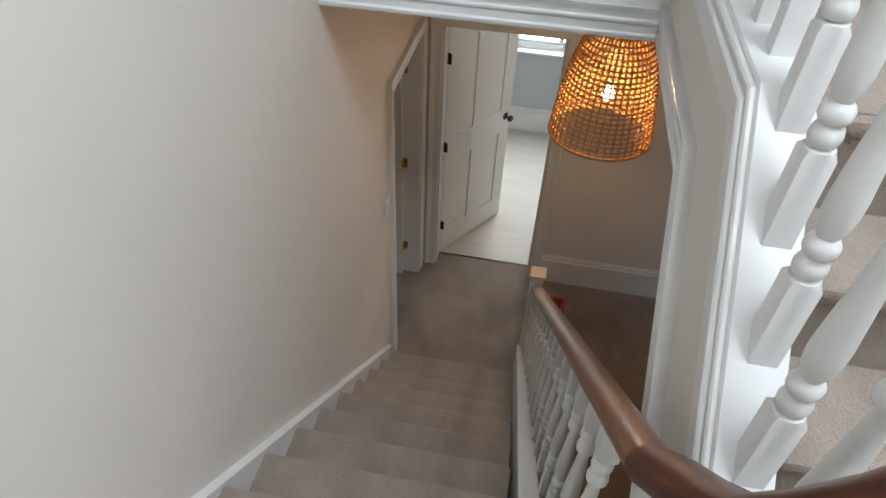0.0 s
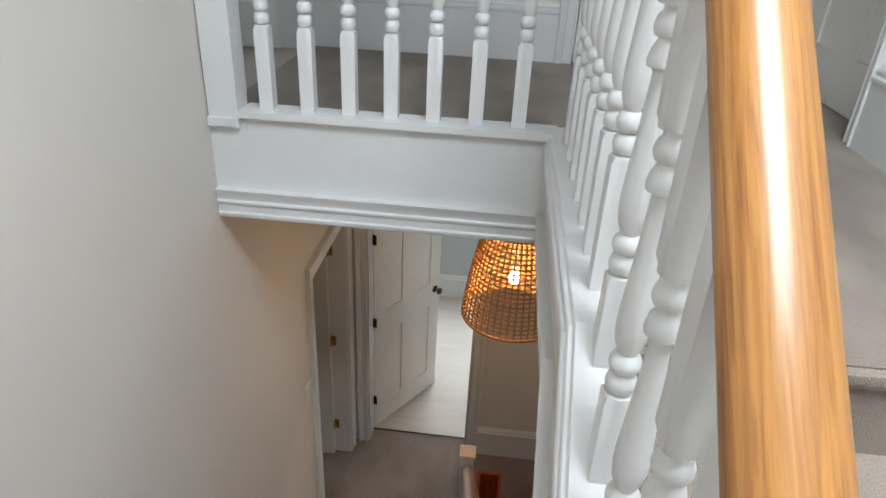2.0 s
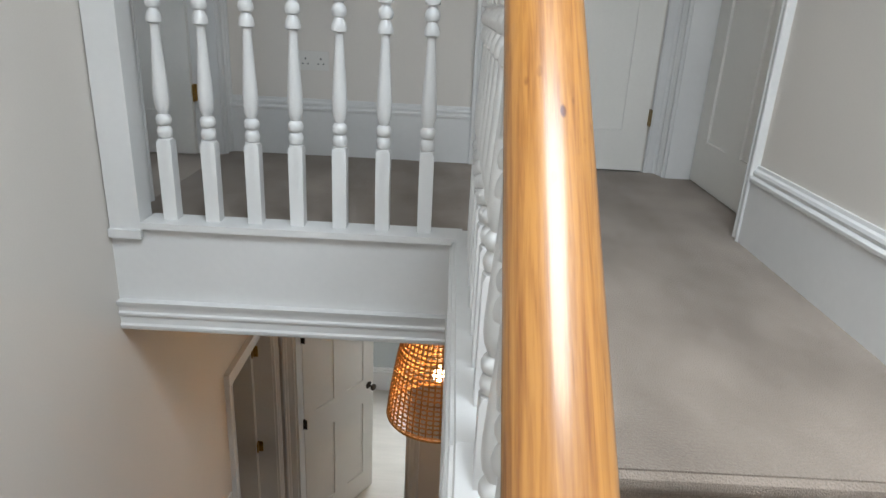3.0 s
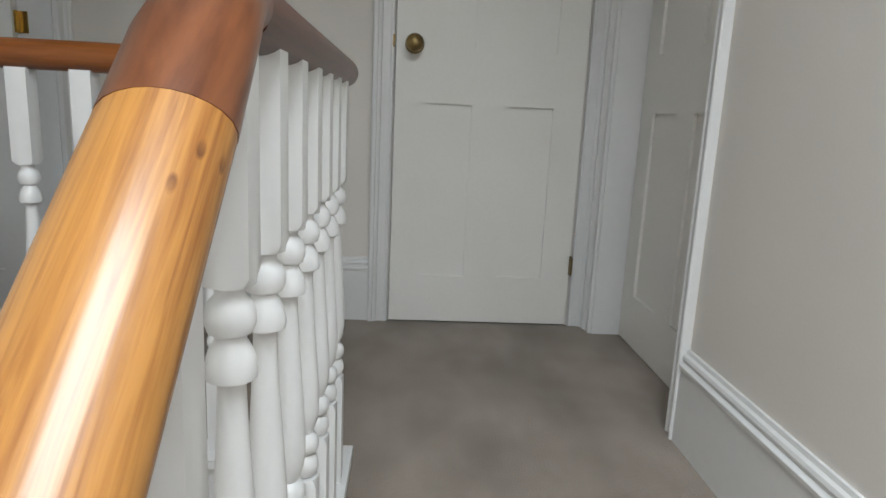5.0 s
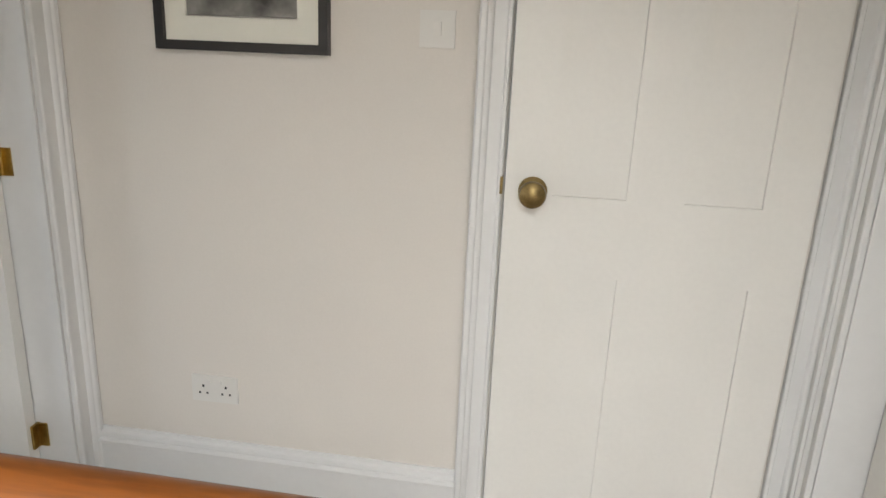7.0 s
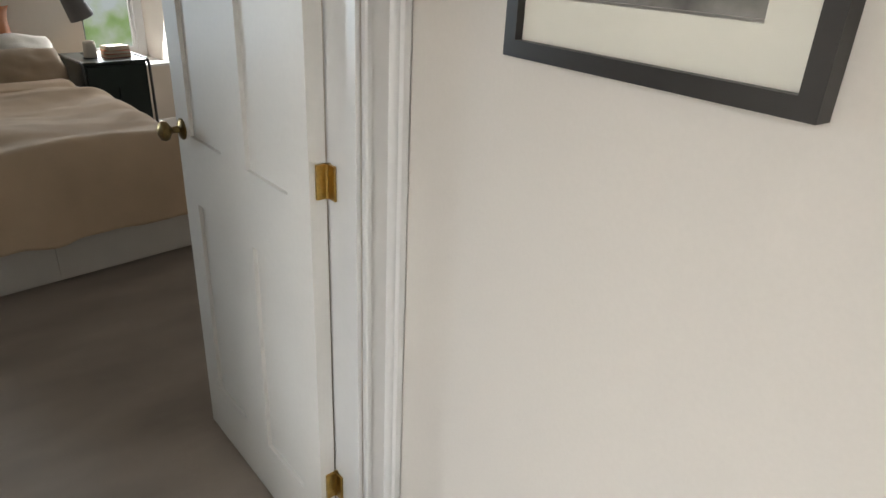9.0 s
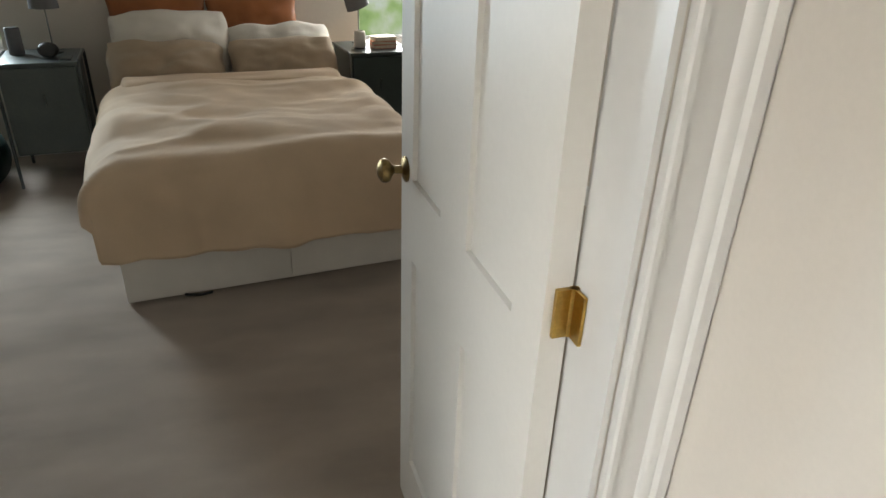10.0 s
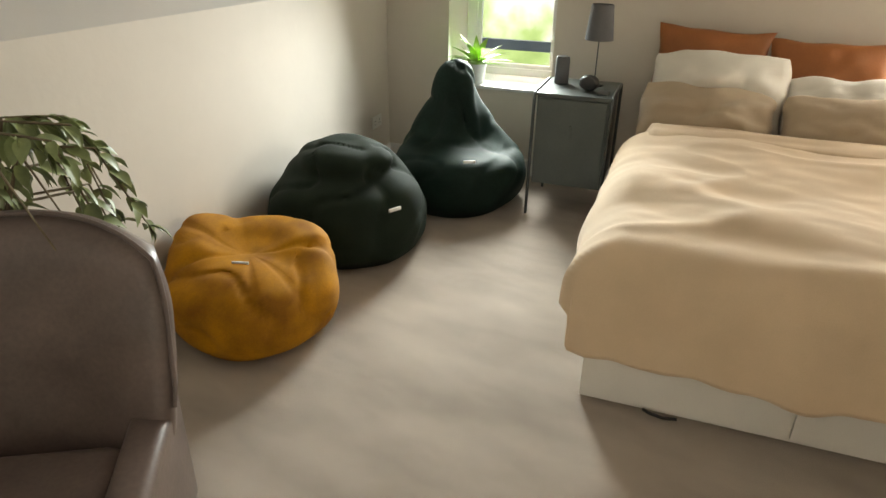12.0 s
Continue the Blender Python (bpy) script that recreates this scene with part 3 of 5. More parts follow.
def baluster(parent, x, y, z, h, low, high):
    """A turned baluster: square blocks to `low` and from `high` to h, turned between them."""
    key = (round(h, 2), low, high)
    if key not in BAL:
        bm = bmesh.new()
        w, t, seg = 0.0222, high - low, 24
        turned = [(0.014, 0), (0.020, 0.006), (0.0232, 0.03), (0.0232, 0.05), (0.020, 0.075), (0.0135, 0.088), (0.0195, 0.095), (0.0235, 0.115), (0.0235, 0.14), (0.0195, 0.162), (0.0135, 0.172), (0.0155, 0.185),
                  (0.021, 0.22), (0.0235, 0.27), (0.0235, 0.33), (0.0205, 0.45), (0.0165, 0.6), (0.0138, 0.72), (0.0128, 0.785), (0.0145, 0.795), (0.0225, 0.805), (0.0235, 0.825), (0.0205, 0.86), (0.0145, 0.888),
                  (0.0135, 0.897), (0.0195, 0.905), (0.0225, 0.925), (0.0225, 0.945), (0.0195, 0.968), (0.0135, 0.985), (0.0135, 1.0)]
        square = lambda a: w / max(abs(math.cos(a)), abs(math.sin(a)))
        sections = [(0.0, None), (low - 0.013, None), (low - 0.003, w * 1.02)] + [(low + q * t, rr) for rr, q in turned] + [(high + 0.003, w * 1.02), (high + 0.013, None), (h, None)]
        rings = []
        for zz, rr in sections:
            angles = [2 * math.pi * i / seg for i in range(seg)]
            rings.append([bm.verts.new(((rr or square(a)) * math.cos(a), (rr or square(a)) * math.sin(a), zz)) for a in angles])
        for p, q in zip(rings, rings[1:]):
            for i in range(seg):
                bm.faces.new((p[i], p[(i + 1) % seg], q[(i + 1) % seg], q[i]))
        bm.faces.new(rings[0][::-1])
        bm.faces.new(rings[-1])
        BAL[key] = mesh_of("baluster", bm, GLOSS, 40)
    ob = new("baluster", BAL[key])
    ob.parent = parent
    ob.location = (x, y, z)
    return ob


def rail_part(name, pts, r, material, parent, label, flat=0.77, seg=24):
    """A round handrail; its mesh lies along local z so that the grain follows it."""
    p, q = Vector(pts[0]), Vector(pts[-1])
    m = Matrix.Translation(p) @ (q - p).to_track_quat("Z", "Y").to_matrix().to_4x4()
    bm = bmesh.new()
    tube(bm, pts, r, seg, flat)
    bmesh.ops.transform(bm, matrix=m.inverted(), verts=bm.verts)
    ob = part(name, bm, material, parent, label, 50)
    ob.matrix_parent_inverse = Matrix()
    ob.matrix_basis = m
    return ob


R = 0.044
OVAL = 0.77
bal = thing("balustrade_upper", pose(0, 0, 0), "white turned balusters under a round varnished wooden handrail", "balustrade", "stair balustrades")
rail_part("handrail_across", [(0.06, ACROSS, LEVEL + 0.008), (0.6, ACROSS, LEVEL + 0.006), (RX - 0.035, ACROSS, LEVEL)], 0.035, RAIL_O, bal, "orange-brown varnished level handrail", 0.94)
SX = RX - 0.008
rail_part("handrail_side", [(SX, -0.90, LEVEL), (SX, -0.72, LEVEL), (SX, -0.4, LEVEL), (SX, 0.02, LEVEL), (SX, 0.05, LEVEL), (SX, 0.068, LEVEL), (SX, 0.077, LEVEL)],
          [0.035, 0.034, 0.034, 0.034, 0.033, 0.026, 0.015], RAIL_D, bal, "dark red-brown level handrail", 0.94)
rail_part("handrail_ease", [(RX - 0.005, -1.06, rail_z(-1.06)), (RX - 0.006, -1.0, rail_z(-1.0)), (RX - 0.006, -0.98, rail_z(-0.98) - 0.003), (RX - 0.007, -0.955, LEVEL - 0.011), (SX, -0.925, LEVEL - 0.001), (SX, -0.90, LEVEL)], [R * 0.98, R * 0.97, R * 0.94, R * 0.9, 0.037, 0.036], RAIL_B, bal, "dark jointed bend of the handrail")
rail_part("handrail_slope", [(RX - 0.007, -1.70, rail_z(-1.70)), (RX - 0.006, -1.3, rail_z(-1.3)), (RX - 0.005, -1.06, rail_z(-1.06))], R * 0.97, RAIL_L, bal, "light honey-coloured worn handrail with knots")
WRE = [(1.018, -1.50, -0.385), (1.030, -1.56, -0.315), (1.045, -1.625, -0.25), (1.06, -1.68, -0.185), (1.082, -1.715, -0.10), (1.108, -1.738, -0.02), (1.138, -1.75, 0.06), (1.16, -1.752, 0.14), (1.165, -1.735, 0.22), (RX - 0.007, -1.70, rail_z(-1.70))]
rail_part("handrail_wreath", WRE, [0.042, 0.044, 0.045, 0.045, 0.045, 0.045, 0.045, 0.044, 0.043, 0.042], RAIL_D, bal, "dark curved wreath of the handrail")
bm = bmesh.new()
box(bm, 0.006, 0.105, -0.012, 0.075, -0.02, 1.02)
box(bm, 0.004, 0.108, -0.024, 0.078, -0.032, -0.004)
soften(bm, 0.005, 2)
part("half_newel", bm, GLOSS, bal, "white half newel against the wall")
for k in range(7):
    baluster(bal, 0.189 + 0.136 * k, ACROSS, 0.022, round(LEVEL - 0.022 - 0.02, 2), 0.263, 0.686)
for k in range(1, 8):
    y = ACROSS - 0.1375 * k
    baluster(bal, SX, y, 0.018, round(rail_z(y) - 0.036, 2), 0.266, 0.692)
for k in range(5):
    y = -1.078 - 0.132 * k
    baluster(bal, RX - 0.010, y, s_top(y) - 0.02, round(rail_z(y) - s_top(y) - 0.03, 2), 0.205, 0.60)

low = thing("balustrade_lower", pose(0, 0, 0), "white turned balusters with a brown handrail down the lower flight", "balustrade", "stair balustrades")
N0, N1 = Vector((0.935, 0.87, -2.385)), Vector((1.018, -1.50, -0.385))
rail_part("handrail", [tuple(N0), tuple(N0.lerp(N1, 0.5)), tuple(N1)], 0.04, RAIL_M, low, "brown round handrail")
bm = bmesh.new()
box(bm, 0.885, 0.965, 0.875, 0.955, FLOOR, -2.30)
soften(bm, 0.004, 2)
newel = part("newel_post", bm, GLOSS, low, "white square newel post")
bm = bmesh.new()
box(bm, 0.877, 0.973, 0.867, 0.963, -2.30, -2.276)
soften(bm, 0.006, 2)
part("newel_cap", bm, mat("cream_cap", (0.72, 0.55, 0.40), 0.5, var=0.08), newel, "pale timber newel cap")


def low_top(y):
    return FLOOR + 0.24 + (0.9 - y) * (MID - 0.07 - FLOOR) / 2.67


for k in range(16):
    y = 0.74 - 0.138 * k
    f = (0.87 - y) / 2.37
    p = N0.lerp(N1, f)
    z0 = low_top(y) - 0.01
    baluster(low, p.x - 0.01, y, z0, round(p.z - z0 - 0.01, 2), 0.19, round(p.z - z0 - 0.12, 2))

def ring(bm, x0, x1, z0, z1, w, y0, y1):
    """A flat rectangular frame, w wide, in local x and z."""
    lo, hi = [[[bm.verts.new((x, y, z)) for x, z in ((x0 + e, z0 + e), (x1 - e, z0 + e), (x1 - e, z1 - e), (x0 + e, z1 - e))] for e in (0, w)] for y in (y0, y1)]
    for i in range(4):
        j = (i + 1) % 4
        bm.faces.new((lo[0][i], lo[0][j], lo[1][j], lo[1][i]))
        bm.faces.new((hi[0][i], hi[1][i], hi[1][j], hi[0][j]))
        bm.faces.new((lo[0][i], hi[0][i], hi[0][j], lo[0][j]))
        bm.faces.new((lo[1][i], lo[1][j], hi[1][j], hi[1][i]))


# ---- things on the landing ----
pic = thing("picture_frame", pose(0.318, 1.187, 1.432, 0, 0, -0.5), "black framed monochrome photograph in a wide cream mount", "picture")
bm = bmesh.new()
ring(bm, 0, 0.468, 0, 0.60, 0.024, -0.030, -0.002)
part("frame", bm, BLACK, pic)
bm = bmesh.new()
ring(bm, 0.024, 0.444, 0.024, 0.576, 0.060, -0.016, -0.012)
part("mount", bm, MOUNT, pic)
bm = bmesh.new()
box(bm, 0.080, 0.395, -0.013, -0.008, 0.088, 0.512)
part("print", bm, mat("photo_print", (0.26, 0.25, 0.23), 0.4, var=0.3, scale=9, fine=40, var2=(0.05, 0.045, 0.04)), pic, "grey monochrome photograph")

def light_switch(m, label):
    sw = thing("light_switch", m, label, "light switch", "light switches")
    bm = bmesh.new()
    box(bm, 0, 0.088, -0.010, 0, 0, 0.088)
    soften(bm, 0.003, 2)
    part("plate", bm, PLASTIC, sw)
    bm = bmesh.new()
    extrude(bm, [(0, 0.028), (-0.004, 0.028), (-0.009, 0.060), (0, 0.060)], 0.020, Matrix(((0, 0, 1, 0.034), (1, 0, 0, -0.010), (0, 1, 0, 0), (0, 0, 0, 1))))
    part("rocker", bm, PLASTIC, sw)
    return sw


light_switch(pose(1.018, 1.177, 1.462), "white plastic light switch by the end door")
light_switch(pose(0.0, 0.735, -1.86, 0, 0, 90), "white plastic light switch at the foot of the stairs")


def double_socket(name, m, label):
    so = thing(name, m, label, "socket", "wall sockets")
    bm = bmesh.new()
    box(bm, 0, 0.146, -0.009, 0, 0, 0.086)
    soften(bm, 0.003, 2)
    part("plate", bm, PLASTIC, so)
    for cx in (0.037, 0.109):
        for a, b, c, d in ((-0.003, 0.003, 0.048, 0.056), (-0.015, -0.009, 0.026, 0.032), (0.009, 0.015, 0.026, 0.032)):
            bm = bmesh.new()
            box(bm, cx + a, cx + b, -0.0105, -0.008, c, d)
            part("slot", bm, HOLE, so)
        bm = bmesh.new()
        box(bm, cx + (0.014 if cx < 0.07 else -0.024), cx + (0.024 if cx < 0.07 else -0.014), -0.013, -0.008, 0.058, 0.074)
        part("rocker", bm, PLASTIC, so)
    return so


double_socket("wall_socket", pose(0.345, 1.186, 0.40), "white double socket above the landing skirting")

# ---- lower hall ----
ph = thing("pendant_lamp", pose(1.082, 0.782, -0.352), "woven rattan bell-shaped pendant lamp with a lit bulb", "lamp")
RAT = mat("rattan", (0.50, 0.25, 0.075), 0.6, var=0.2, scale=30, fine=150)
BELL = [(0.035, -0.255), (0.080, -0.265), (0.125, -0.305), (0.165, -0.375), (0.193, -0.465), (0.212, -0.565), (0.227, -0.665), (0.238, -0.745), (0.244, -0.815)]


def bell(z):
    for (r0, z0), (r1, z1) in zip(BELL, BELL[1:]):
        if z1 <= z <= z0:
            return r0 + (r1 - r0) * (z0 - z) / (z0 - z1)
    return BELL[-1][0] if z < -0.5 else BELL[0][0]


bm = bmesh.new()
for i in range(46):
    a = 2 * math.pi * i / 46
    tube(bm, [(r * math.cos(a), r * math.sin(a), z) for r, z in BELL], 0.0045, 5)
part("rib_cage", bm, RAT, ph, "upright rattan ribs", 60)
bm = bmesh.new()
for k in range(24):
    z = -0.28 - 0.0228 * k
    r = bell(z)
    thick = 0.0052
    n = 92
    pts = [((r + (0.004 if (i + k) % 2 else -0.004)) * math.cos(2 * math.pi * i / n), (r + (0.004 if (i + k) % 2 else -0.004)) * math.sin(2 * math.pi * i / n), z) for i in range(n + 1)]
    tube(bm, pts, thick, 4)
part("weave", bm, RAT, ph, "woven rattan rings", 60)
bm = bmesh.new()
tube(bm, [(0.245 * math.cos(2 * math.pi * i / 48), 0.245 * math.sin(2 * math.pi * i / 48), -0.818) for i in range(49)], 0.007, 6)
part("rim", bm, RAT, ph, "", 60)
bm = bmesh.new()
tube(bm, [(0, 0, 0), (0, 0, -0.52)], 0.0035, 6)
lathe(bm, [(0.045, -0.001), (0.045, -0.012), (0.02, -0.03), (0.005, -0.032)], 16)
part("cord", bm, PLASTIC, ph, "", 50)
bm = bmesh.new()
lathe(bm, [(0.008, -0.515), (0.018, -0.52), (0.018, -0.565), (0.014, -0.57)], 12)
part("bulb_holder", bm, PLASTIC, ph, "", 50)
bm = bmesh.new()
lathe(bm, [(0.012, -0.566), (0.014, -0.575), (0.026, -0.60), (0.029, -0.615), (0.025, -0.632), (0.012, -0.643), (0.002, -0.645)], 14)
bulb = part("bulb", bm, glow("lit_bulb", (1.0, 0.72, 0.38), 60), ph, "glowing warm bulb", 50)
bulb.visible_shadow = False
lamp = new("pendant_light", bpy.data.lights.new("pendant_light", "POINT"))
lamp.data.energy, lamp.data.color, lamp.data.shadow_soft_size = 12, (1.0, 0.66, 0.34), 0.03
lamp.location = (1.087, 0.782, -0.958)

RED = wood("red_stained_wood", (0.36, 0.07, 0.022), (0.22, 0.035, 0.012), 0.35, 0.3)
cr = thing("wooden_box", pose(1.00, 0.92, FLOOR), "open red-stained wooden box on the hall carpet", "box")
for nm, c in (("side", (0, 0.02, 0, 0.44, 0, 0.30)), ("side", (0.15, 0.17, 0, 0.44, 0, 0.30)), ("end", (0.02, 0.15, 0, 0.02, 0, 0.30)), ("end", (0.02, 0.15, 0.42, 0.44, 0, 0.30)), ("bottom", (0.02, 0.15, 0.02, 0.42, 0.0, 0.02))):
    bm = bmesh.new()
    box(bm, *c)
    part(nm, bm, RED, cr)


# ---- windows ----
def window_set(name, m, w, h, label, bars=0):
    """In its opening: local x across, z up, y = 0 at the inner face of the frame, pane behind it."""
    win = tagged(new(name), label, "window", "", "structure")
    win.matrix_world = m
    bm = bmesh.new()
    f = 0.075
    ring(bm, 0, w, 0, h, f, 0, 0.06)
    for k in range(bars):
        x = w * (k + 1) / (bars + 1)
        box(bm, x - 0.02, x + 0.02, 0.005, 0.055, f, h - f)
    part("window_frame", bm, GLOSS, win)
    bm = bmesh.new()
    ring(bm, f - 0.012, w - f + 0.012, f - 0.012, h - f + 0.012, 0.042, 0.016, 0.048)
    soften(bm, 0.004, 2)
    part("sash", bm, GLOSS, win, "white opening sash of the window")
    bm = bmesh.new()
    box(bm, f - 0.005, w - f + 0.005, 0.028, 0.032, f - 0.005, h - f + 0.005)
    g = part("pane", bm, GLASS, win)
    g.visible_shadow = False
    return win


GLASS, gt, gp = nodes_of("window_glass")
gp.inputs["Base Color"].default_value = (0.97, 0.99, 0.98, 1)
gp.inputs["Roughness"].default_value, gp.inputs["Transmission Weight"].default_value, gp.inputs["IOR"].default_value = 0.02, 1.0, 1.05
window_set("window_1", bed_pose(-0.43, 0.47, 0.6) @ pose(0, 0, 0, 0, 0, 90), 0.745, 1.15, "white casement window by the low wall")
window_set("window_2", bed_pose(-0.43, 3.66, 0.57) @ pose(0, 0, 0, 0, 0, 90), 0.64, 1.18, "white casement window beside the bed")
window_set("window_3", pose(0.2, 4.19, -2.34), 1.4, 1.19, "white window of the room off the hall", 1)
window_set("rooflight", pose(0.93, -1.35, TOP + 0.13, -90), 1.04, 1.3, "white framed rooflight over the stairs")


def sill(m, w, d):
    bm = bmesh.new()
    box(bm, 0, w, -d, 0.02, 0, 0.022, m)
    soften(bm, 0.005, 2)
    return fixed("window_sill", bm, GLOSS, "white painted window sill", "trim")


sill(bed_pose(-0.43, 0.472, 0.6) @ pose(0, 0, 0, 0, 0, 90), 0.741, 0.45)
sill(bed_pose(-0.43, 3.662, 0.57) @ pose(0, 0, 0, 0, 0, 90), 0.636, 0.45)
sill(pose(0.202, 4.19, -2.34), 1.396, 0.1)

# garden seen through the panes, out of focus and bright
m_, t_, p_ = nodes_of("garden_backdrop")
tc_ = t_.nodes.new("ShaderNodeTexCoord")
n_ = t_.nodes.new("ShaderNodeTexNoise")
n_.inputs["Scale"].default_value, n_.inputs["Detail"].default_value = 1.3, 5
t_.links.new(tc_.outputs["Object"], n_.inputs["Vector"])
r_ = t_.nodes.new("ShaderNodeValToRGB")
for pos, c in ((0.32, (0.20, 0.34, 0.10, 1)), (0.43, (0.44, 0.66, 0.28, 1)), (0.49, (0.68, 0.82, 0.62, 1)), (0.55, (0.82, 0.92, 1.0, 1))):
    e_ = r_.color_ramp.elements.new(pos)
    e_.color = c
r_.color_ramp.elements.remove(r_.color_ramp.elements[0])
r_.color_ramp.elements.remove(r_.color_ramp.elements[-1])
t_.links.new(n_.outputs["Fac"], r_.inputs[0])
p_.inputs["Base Color"].default_value = (0.05, 0.08, 0.03, 1)
t_.links.new(r_.outputs[0], p_.inputs["Emission Color"])
p_.inputs["Emission Strength"].default_value = 0.26
bm = bmesh.new()
box(bm, -3.62, -3.6, -3.5, 9.5, -3.2, 2.6, bed_pose(0, 0))
fixed("backdrop_garden", bm, m_, "bright green garden outside the bedroom windows", "backdrop")
bm = bmesh.new()
box(bm, -3.0, 5.0, 8.5, 8.52, -3.4, 1.5)
fixed("backdrop_yard", bm, m_, "bright garden outside the far room", "backdrop")
fence = thing("garden_railing", bed_pose(-1.6, -0.6, -0.6), "dark horizontal railing outside the bedroom window", "railing")
DARK = mat("dark_timber", (0.10, 0.13, 0.16), 0.6, var=0.15)
for z in (0.92, 1.22):
    bm = bmesh.new()
    box(bm, 0, 0.04, 0, 3.0, z, z + 0.09)
    part("rail", bm, DARK, fence)
for v in (0.1, 1.5, 2.85):
    bm = bmesh.new()
    box(bm, -0.06, 0.0, v, v + 0.06, 0, 1.35)
    part("post", bm, DARK, fence)

# ---- bedroom ----
DUVET = mat("duvet_linen", (0.66, 0.49, 0.33), 0.9, var=0.06, scale=4, fine=260, bump=0.25, dist=0.002, sheen=0.2)
WHITEC = mat("white_cotton", (0.74, 0.70, 0.63), 0.9, var=0.04, scale=5, fine=200, bump=0.15, sheen=0.1)
BEIGEC = mat("beige_cotton", (0.45, 0.35, 0.25), 0.9, var=0.06, scale=5, fine=220, bump=0.2, sheen=0.15)
RUST = mat("rust_leather", (0.33, 0.105, 0.025), 0.5, var=0.12, scale=5, fine=90, bump=0.15)
DIVAN = mat("divan_cloth", (0.78, 0.74, 0.68), 0.85, var=0.05, scale=4, fine=200, bump=0.15)


def noisy(bm, amount, scale, seed=0.0, keep=None):
    for v in bm.verts:
        if keep is None or keep(v.co):
            o = noise.noise_vector(v.co * scale + Vector((seed, seed * 1.7, seed * 0.3)))
            v.co += o * amount


BW, BL0, BL1, TOPB = 1.46, 0.30, 2.40, 0.60
bed = thing("bed", bed_pose(0, 1.865), "double bed with white divan base, beige duvet thrown over", "bed")
bm = bmesh.new()
box(bm, BL0, BL1, 0, BW, 0.012, 0.29)
soften(bm, 0.012, 3)
part("divan_base", bm, DIVAN, bed, "white cloth divan base")
for v in (0.02, BW / 2 + 0.005):
    bm = bmesh.new()
    box(bm, BL1 - 0.002, BL1 + 0.010, v, v + BW / 2 - 0.025, 0.03, 0.27)
    soften(bm, 0.006, 2)
    part("divan_panel", bm, DIVAN, bed)
bm = bmesh.new()
box(bm, BL0, BL1, 0.0, BW, 0.295, 0.535)
soften(bm, 0.05, 4)
part("mattress", bm, WHITEC, bed, "white mattress", 60)
bm = bmesh.new()
tube(bm, [(BL1 + 0.012, 0.24, 0.018), (BL1 + 0.03, 0.26, 0.022), (BL1 + 0.035, 0.31, 0.016), (BL1 + 0.02, 0.36, 0.012)], 0.006, 6)
part("strap", bm, BLACK, bed, "dark loop of strap at the base", 60)


def duvet_mesh():
    """A quilt over the mattress: it rounds the edges and hangs, with creases and soft lumps."""
    nu, nv = 120, 110
    u0, length, over = 0.86, BL1 - 0.86, 0.378
    sv = 0.22
    verts, faces = [], []

    def bend(d, r=0.15):
        """Overrun d past an edge: how far out and how far down."""
        if d <= 0:
            return 0.0, 0.0
        if d < r * math.pi / 2:
            a = d / r
            return r * math.sin(a), r * (1 - math.cos(a))
        return r + 0.10 * (d - r * math.pi / 2), r + (d - r * math.pi / 2)
    for i in range(nu + 1):
        for j in range(nv + 1):
            q = -sv + j / nv * (BW + 2 * sv)
            hem = over + 0.03 * noise.noise((q * 2.6, 4.4, 0.3)) + 0.012 * noise.noise((q * 9, 1.4, 2.3))
            p = i / nu * (length + hem)
            eu = 0.10
            ou, du = bend(p - (length - eu))
            ol, dl = bend(-(q - 0.09))
            orr, dr = bend(q - (BW - 0.09))
            x = u0 + min(p, length - eu) + ou
            y = min(max(q, 0.09), BW - 0.09) - ol + orr
            dv = max(dl, dr)
            drop = max(du, dv) - 0.12 * min(du, dv)
            z = TOPB + 0.025 - min(drop, 0.41)
            n = noise.noise((x * 2.2, y * 1.5, 3.1)) * 0.055 + noise.noise((x * 4.6, y * 2.6, 7.7)) * 0.022 + noise.noise((x * 9, y * 7, 1.2)) * 0.007 + noise.noise((x * 16, y * 9, 5.2)) * 0.002
            crest = 1 - abs(noise.noise((x * 2.6 + 0.5 * y, y * 1.1, 12.4))) * 3.2
            ridge = 0.015 * max(0, crest) ** 2
            side = min(1, drop / 0.2)
            z += (n + ridge) * (1 - 0.6 * side)
            f = (noise.noise((x * 3, y * 3, z * 2.0)) * 0.04 + noise.noise((x * 8, y * 8, z * 3.0)) * 0.018) * side
            if du > dv:
                x += f + 0.02 * side
            else:
                y += (f + 0.02 * side) * (1 if q > BW / 2 else -1)
            z += 0.025 * side * noise.noise((x * 2.3, y * 2.3, 9.1))
            z = max(z, 0.13)
            verts.append((x, y, z))
    w = nv + 1
    for i in range(nu):
        for j in range(nv):
            faces.append((i * w + j, i * w + j + 1, (i + 1) * w + j + 1, (i + 1) * w + j))
    me = bpy.data.meshes.new("duvet")
    me.from_pydata(verts, [], faces)
    me.materials.append(DUVET)
    for f in me.polygons:
        f.use_smooth = True
    return me


du = tagged(new("duvet", duvet_mesh()), "rumpled beige linen duvet spread over the bed", "duvet")
du.matrix_world = bed_pose(0, 1.865)
sm = du.modifiers.new("thick", "SOLIDIFY")
sm.thickness, sm.offset = 0.03, -1
